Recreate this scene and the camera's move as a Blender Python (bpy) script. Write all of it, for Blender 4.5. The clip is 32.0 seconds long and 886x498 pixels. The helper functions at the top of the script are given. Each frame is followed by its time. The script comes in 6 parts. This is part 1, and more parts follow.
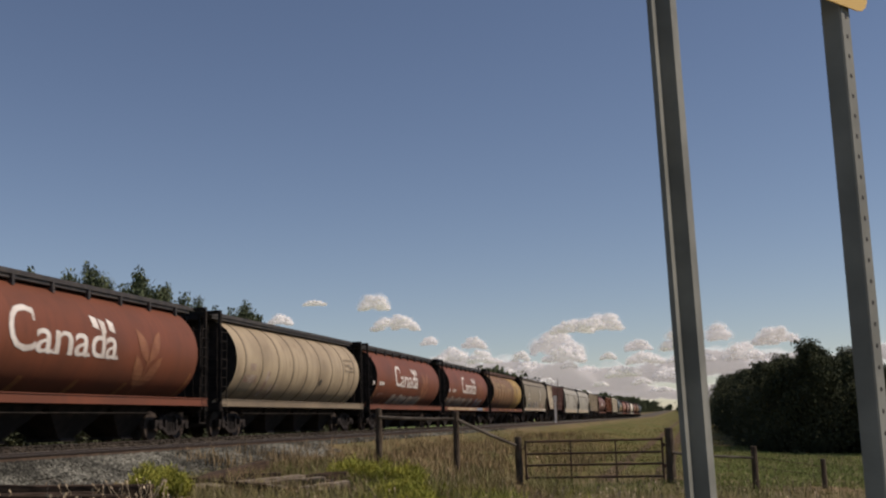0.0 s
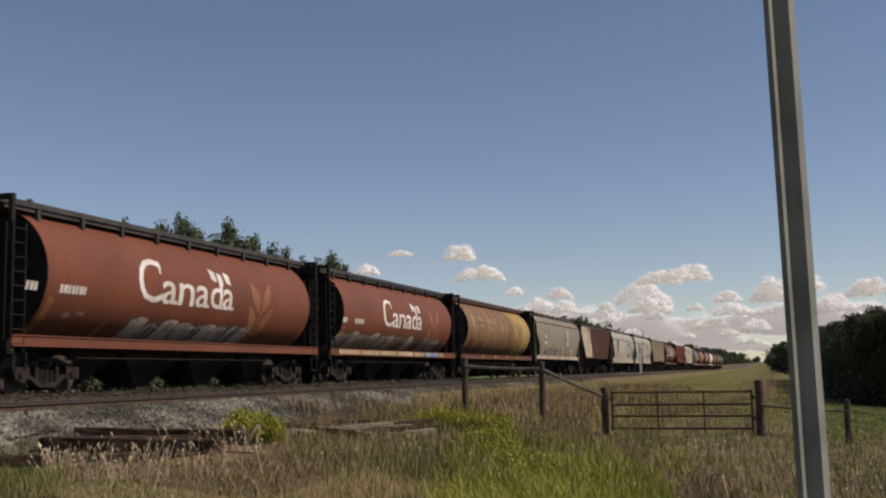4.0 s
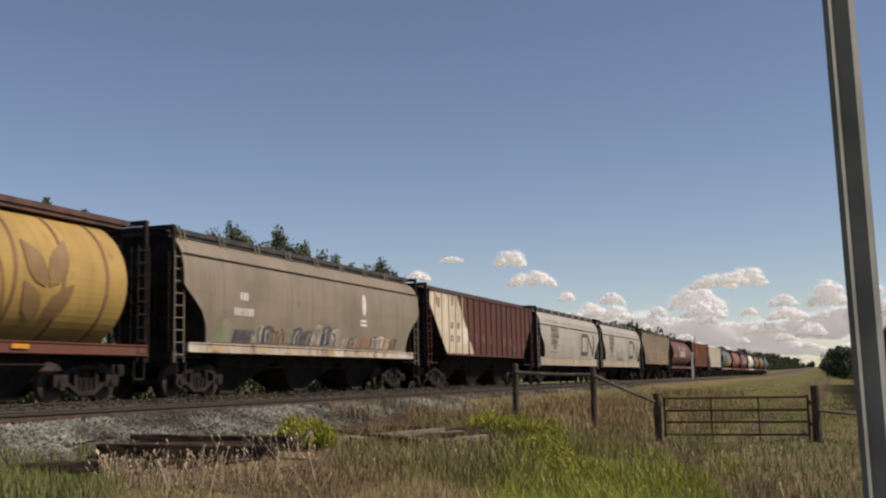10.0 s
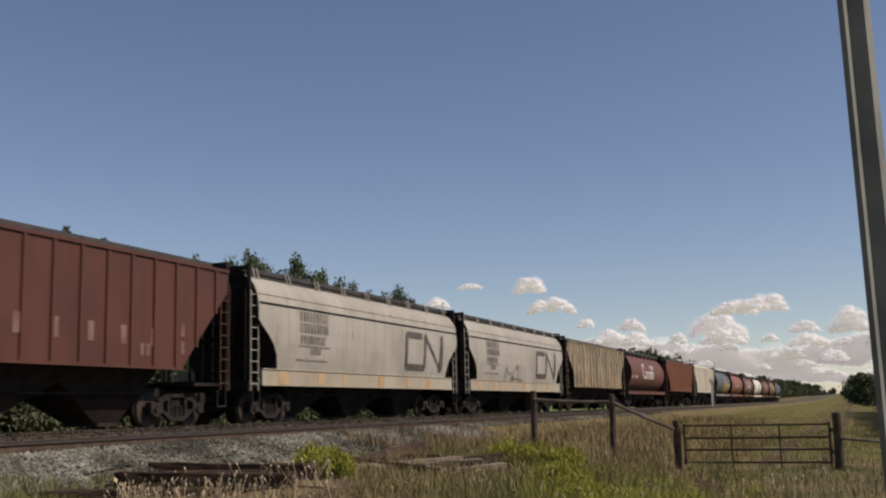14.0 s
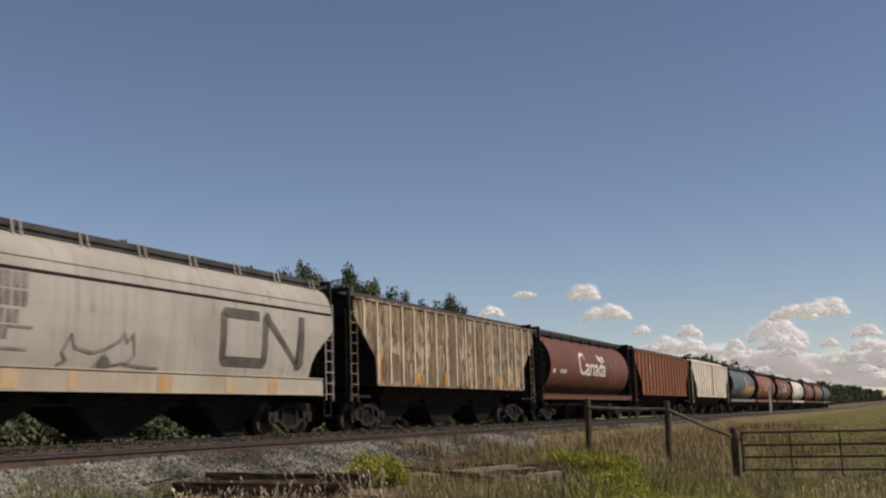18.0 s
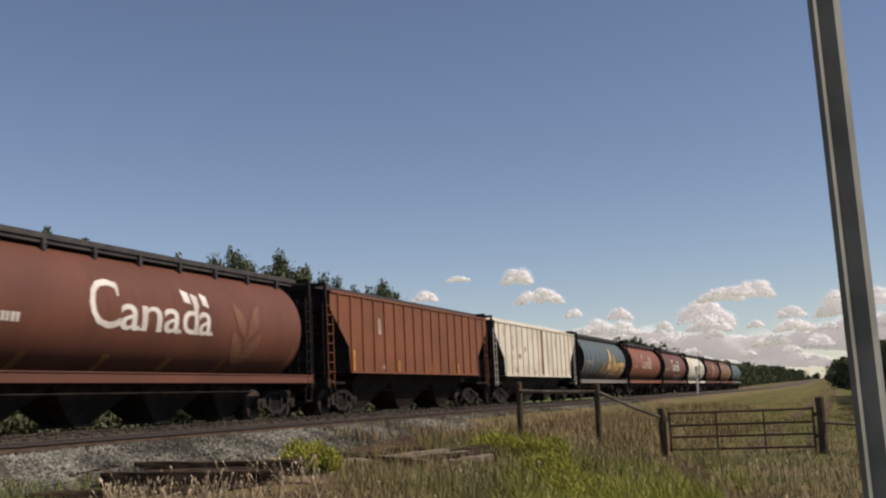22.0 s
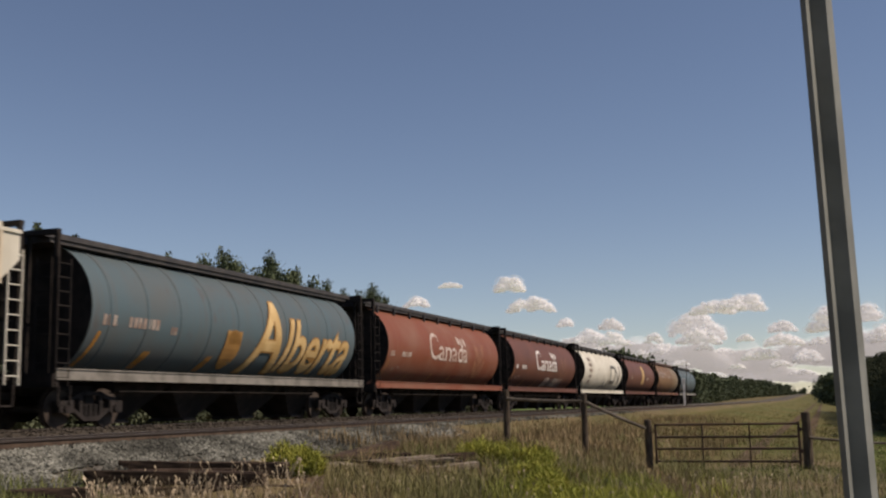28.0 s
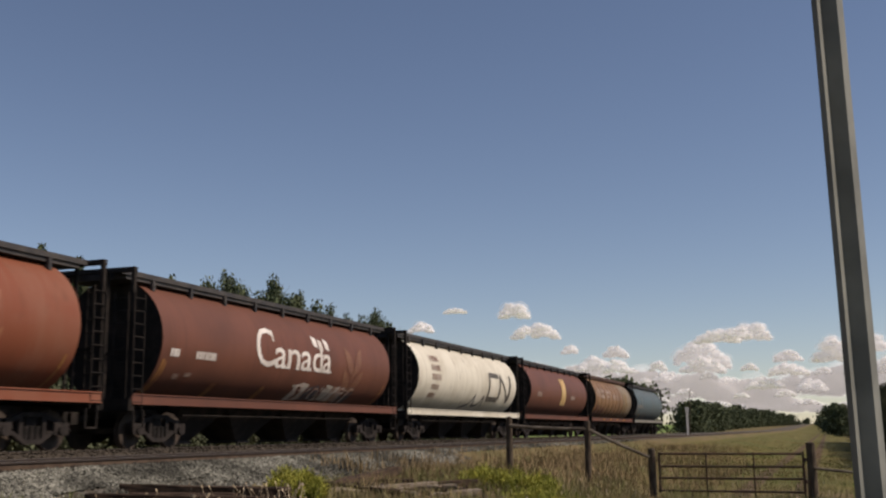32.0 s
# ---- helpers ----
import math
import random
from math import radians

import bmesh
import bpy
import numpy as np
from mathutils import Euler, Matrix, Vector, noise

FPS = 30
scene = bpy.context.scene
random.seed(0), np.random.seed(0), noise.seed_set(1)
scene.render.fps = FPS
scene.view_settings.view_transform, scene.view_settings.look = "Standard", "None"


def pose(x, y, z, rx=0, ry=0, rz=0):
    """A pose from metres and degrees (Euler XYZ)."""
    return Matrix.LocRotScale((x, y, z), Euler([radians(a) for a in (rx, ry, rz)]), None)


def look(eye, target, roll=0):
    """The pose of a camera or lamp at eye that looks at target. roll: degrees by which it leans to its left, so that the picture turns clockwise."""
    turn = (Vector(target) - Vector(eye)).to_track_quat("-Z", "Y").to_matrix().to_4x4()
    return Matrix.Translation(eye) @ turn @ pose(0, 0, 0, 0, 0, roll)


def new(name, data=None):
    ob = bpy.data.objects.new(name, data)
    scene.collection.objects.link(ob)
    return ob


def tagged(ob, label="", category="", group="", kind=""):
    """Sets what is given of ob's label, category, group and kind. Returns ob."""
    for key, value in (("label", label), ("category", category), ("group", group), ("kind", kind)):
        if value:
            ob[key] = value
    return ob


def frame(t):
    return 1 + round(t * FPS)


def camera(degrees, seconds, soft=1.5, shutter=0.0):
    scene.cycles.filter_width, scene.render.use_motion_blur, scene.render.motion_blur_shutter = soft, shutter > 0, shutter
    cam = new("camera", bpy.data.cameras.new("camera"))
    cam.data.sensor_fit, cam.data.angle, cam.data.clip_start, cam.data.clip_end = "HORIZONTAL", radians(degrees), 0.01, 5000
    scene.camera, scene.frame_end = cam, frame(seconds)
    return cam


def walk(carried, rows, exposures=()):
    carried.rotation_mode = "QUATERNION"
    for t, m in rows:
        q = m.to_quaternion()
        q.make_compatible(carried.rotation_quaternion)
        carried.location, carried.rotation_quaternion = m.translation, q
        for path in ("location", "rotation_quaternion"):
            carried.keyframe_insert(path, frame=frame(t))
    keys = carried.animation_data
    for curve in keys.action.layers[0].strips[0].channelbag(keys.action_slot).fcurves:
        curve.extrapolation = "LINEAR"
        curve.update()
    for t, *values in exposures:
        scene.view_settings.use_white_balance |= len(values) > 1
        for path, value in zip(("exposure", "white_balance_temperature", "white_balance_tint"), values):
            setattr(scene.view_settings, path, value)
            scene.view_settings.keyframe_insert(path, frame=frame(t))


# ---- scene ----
# The camera stands by the sign posts beside the line and is held by hand.
# Rows: seconds, sway to the side, heading, tilt, roll.
PATH = [
    (0.0, 0.077, 12.99, 9.33, 1.67), (0.5, 0.074, 13.55, 8.88, 1.75), (1.0, 0.071, 13.71, 9.48, 1.68), (1.5, 0.068, 13.43, 9.52, 1.6),
    (2.0, 0.066, 14.16, 10.06, 0.98), (2.5, 0.031, 13.81, 9.81, 0.99), (3.0, -0.004, 14.43, 8.75, 1.34), (3.5, -0.015, 15.96, 7.72, 1.35),
    (4.0, 0.013, 17.49, 6.74, 1.07), (4.5, 0.002, 18.55, 7.0, 0.75), (6.5, -0.002, 20.53, 7.59, 1.52), (7.0, -0.003, 20.64, 6.28, 2.53),
    (7.5, -0.005, 21.3, 7.3, 1.7), (8.0, -0.008, 21.52, 9.03, 1.22), (8.5, -0.013, 21.71, 7.61, 0.66), (9.0, -0.018, 20.86, 7.26, 1.01),
    (9.5, -0.014, 20.6, 6.94, 1.09), (10.0, -0.01, 20.17, 7.13, 1.26), (10.5, -0.0, 19.95, 7.26, 1.22), (11.0, 0.01, 20.06, 7.29, 1.15),
    (11.5, 0.002, 20.36, 7.43, 0.98), (12.0, -0.006, 21.56, 8.13, 1.12), (12.5, -0.001, 20.78, 8.3, 0.97), (13.0, 0.003, 20.56, 8.18, 1.1),
    (13.5, -0.005, 20.46, 8.55, 1.04), (14.0, -0.013, 21.13, 8.62, 1.34), (14.5, -0.001, 21.26, 8.81, 1.4), (15.0, 0.01, 20.13, 8.73, 0.73),
    (15.5, 0.013, 20.11, 9.26, 1.21), (17.5, 0.003, 23.74, 9.46, 1.76), (18.0, 0.0, 24.03, 9.16, 1.75), (18.5, -0.002, 24.49, 9.52, 1.65),
    (19.0, -0.005, 23.83, 10.08, 1.21), (19.5, -0.007, 22.43, 9.86, 1.62), (20.0, -0.009, 21.54, 8.79, 0.73), (20.5, -0.009, 20.94, 7.6, 0.96),
    (21.0, -0.009, 20.52, 7.69, 1.36), (21.5, 0.001, 20.05, 8.65, 1.58), (22.0, 0.012, 20.42, 8.22, 2.59), (22.5, -0.01, 20.68, 8.81, 2.19),
    (23.0, -0.033, 21.66, 8.59, 2.77), (23.5, -0.024, 21.03, 9.05, 2.01), (24.0, -0.016, 24.38, 8.7, 2.05), (24.5, -0.008, 24.92, 9.24, 2.64),
    (25.0, 0.001, 22.58, 9.41, 2.13), (25.5, 0.0, 21.9, 11.08, 1.16), (26.0, -0.001, 22.25, 9.97, 0.79), (26.5, 0.01, 21.25, 9.97, 0.99),
    (28.5, 0.016, 19.63, 8.27, 1.2), (29.0, 0.017, 19.86, 8.69, 0.82), (29.5, 0.018, 20.84, 8.6, 0.87), (30.0, 0.01, 20.3, 7.98, 1.66),
    (30.5, 0.001, 20.59, 8.8, 1.99), (31.0, -0.007, 21.11, 9.03, 1.49), (31.5, -0.009, 20.27, 9.07, 1.37), (32.0, -0.012, 19.81, 9.92, 0.58),
]
EYE = 1.65
cam = camera(45.64, 32.0, soft=2.2, shutter=0.35)
walk(cam, [(t, pose(sx, 0, EYE, 90 + tilt, roll, head)) for t, sx, head, tilt, roll in PATH],
     exposures=[(t, stops + 0.03, kelvin + 110, 19) for t, stops, kelvin in (
         (0, -0.03, 6810), (3, -0.03, 6840), (4, 0.12, 6860), (7, 0.26, 6880), (8, 0.26, 6780), (10, 0.25, 6860), (12, 0.22, 6780), (15, 0.13, 6790), (18, 0.11, 6790), (19, 0.14, 6760),
         (21, 0.25, 6840), (23, 0.21, 6840), (25, 0.16, 6760), (26, 0.0, 6820), (29, 0.18, 6880), (30, 0.2, 6880), (32, 0.13, 6890))])

# ---- light ----
SUN_EL, SUN_AZ = 46, 82           # degrees; azimuth from +y towards +x
world = bpy.data.worlds.new("sky")
scene.world = world
world.use_nodes = True
wn = world.node_tree.nodes
sky = wn.new("ShaderNodeTexSky")
sky.sky_type = "NISHITA"
sky.sun_disc = False
sky.sun_elevation = radians(SUN_EL)
sky.sun_rotation = radians(SUN_AZ)
sky.air_density, sky.dust_density, sky.ozone_density = 1.0, 0.25, 1.5
sky.altitude = 1200
wn["Background"].inputs[1].default_value = 0.078
world.node_tree.links.new(sky.outputs[0], wn["Background"].inputs[0])
sun = new("sun", bpy.data.lights.new("sun", "SUN"))
sun.data.energy, sun.data.angle, sun.data.color = 3.5, radians(0.53), (1.0, 0.925, 0.81)
sd = Vector((math.sin(radians(SUN_AZ)) * math.cos(radians(SUN_EL)), math.cos(radians(SUN_AZ)) * math.cos(radians(SUN_EL)), math.sin(radians(SUN_EL))))
sun.matrix_world = look(sd * 50, (0, 0, 0))

# ---- materials ----


def mat(name, base, other=None, scale=4.0, rough=0.7, metal=0.0, bump=0.0, bscale=40.0, stretch=(1, 1, 1), fine=None,
        fine_amount=0.35, island=0.0, objrand=0.0, low=0.4, high=0.6, spec=0.5):
    """Two-scale weathered surface: base colour to other by a wide noise, fine colour by a small one, and relief."""
    m = bpy.data.materials.new(name)
    m.use_nodes = True
    n, l = m.node_tree.nodes, m.node_tree.links
    b = n["Principled BSDF"]
    b.inputs["Roughness"].default_value, b.inputs["Metallic"].default_value = rough, metal
    b.inputs["Specular IOR Level"].default_value = spec
    co = n.new("ShaderNodeTexCoord")
    mp = n.new("ShaderNodeMapping")
    mp.inputs["Scale"].default_value = stretch
    l.new(co.outputs["Object"], mp.inputs["Vector"])

    def mixed(a, c, fac):
        x = n.new("ShaderNodeMix")
        x.data_type = "RGBA"
        for i, v in ((6, a), (7, c)):
            if isinstance(v, tuple):
                x.inputs[i].default_value = (*v, 1)
            else:
                l.new(v, x.inputs[i])
        if isinstance(fac, float):
            x.inputs[0].default_value = fac
        else:
            l.new(fac, x.inputs[0])
        return x.outputs[2]

    def noisy(s, lo, hi, detail=5.0):
        t = n.new("ShaderNodeTexNoise")
        t.inputs["Scale"].default_value, t.inputs["Detail"].default_value = s, detail
        l.new(mp.outputs[0], t.inputs["Vector"])
        r = n.new("ShaderNodeMapRange")
        r.inputs["From Min"].default_value, r.inputs["From Max"].default_value = lo, hi
        l.new(t.outputs["Fac"], r.inputs["Value"])
        return r.outputs[0], t.outputs["Fac"]
    col = base
    if other:
        col = mixed(base, other, noisy(scale, low, high)[0])
    if fine:
        f, _ = noisy(scale * 9, 0.45, 0.7)
        k = n.new("ShaderNodeMath")
        k.operation = "MULTIPLY"
        k.inputs[1].default_value = fine_amount
        l.new(f, k.inputs[0])
        col = mixed(col, fine, k.outputs[0])
    if island or objrand:
        if island:
            g = n.new("ShaderNodeNewGeometry")
            src = g.outputs["Random Per Island"]
        else:
            g = n.new("ShaderNodeObjectInfo")
            src = g.outputs["Random"]
        amount = island or objrand
        r = n.new("ShaderNodeMapRange")
        r.inputs["To Min"].default_value, r.inputs["To Max"].default_value = 1 - amount, 1 + amount
        l.new(src, r.inputs["Value"])
        h = n.new("ShaderNodeHueSaturation")
        l.new(r.outputs[0], h.inputs["Value"])
        if isinstance(col, tuple):
            h.inputs["Color"].default_value = (*col, 1)
        else:
            l.new(col, h.inputs["Color"])
        col = h.outputs[0]
    if isinstance(col, tuple):
        b.inputs["Base Color"].default_value = (*col, 1)
    else:
        l.new(col, b.inputs["Base Color"])
    if bump:
        _, f = noisy(bscale, 0, 1, 4.0)
        bp = n.new("ShaderNodeBump")
        bp.inputs["Strength"].default_value, bp.inputs["Distance"].default_value = bump, 0.02
        l.new(f, bp.inputs["Height"])
        l.new(bp.outputs[0], b.inputs["Normal"])
    return m


def paint(name, base, grime, rust=(0.10, 0.04, 0.02), rust_amount=0.35, rough=0.55, run=(0.48, 0.78, 0.75), spot=(0.60, 0.78), mottle=3.0):
    """Car paint that has faded in wide patches, with dirt run down in streaks and rust specks."""
    m = mat(name, base, grime, 0.55, rough, bump=0.06, bscale=9, low=0.42, high=0.72, spec=0.28)
    n, l = m.node_tree.nodes, m.node_tree.links
    b = n["Principled BSDF"]
    old = b.inputs["Base Color"].links[0].from_socket
    co = n.new("ShaderNodeTexCoord")
    prev = old
    for sc, st, lo, hi, colour, amount in ((1.0, (1, 5.5, 0.28), run[0], run[1], grime, run[2]), (mottle, (1, 1, 0.5), spot[0], spot[1], rust, rust_amount)):
        mp = n.new("ShaderNodeMapping")
        mp.inputs["Scale"].default_value = st
        l.new(co.outputs["Object"], mp.inputs[0])
        t = n.new("ShaderNodeTexNoise")
        t.inputs["Scale"].default_value, t.inputs["Detail"].default_value = sc, 6
        l.new(mp.outputs[0], t.inputs["Vector"])
        r = n.new("ShaderNodeMapRange")
        r.inputs["From Min"].default_value, r.inputs["From Max"].default_value, r.inputs["To Max"].default_value = lo, hi, amount
        l.new(t.outputs["Fac"], r.inputs["Value"])
        x = n.new("ShaderNodeMix")
        x.data_type = "RGBA"
        l.new(r.outputs[0], x.inputs[0])
        l.new(prev, x.inputs[6])
        x.inputs[7].default_value = (*colour, 1)
        prev = x.outputs[2]
    l.new(prev, b.inputs["Base Color"])
    return m


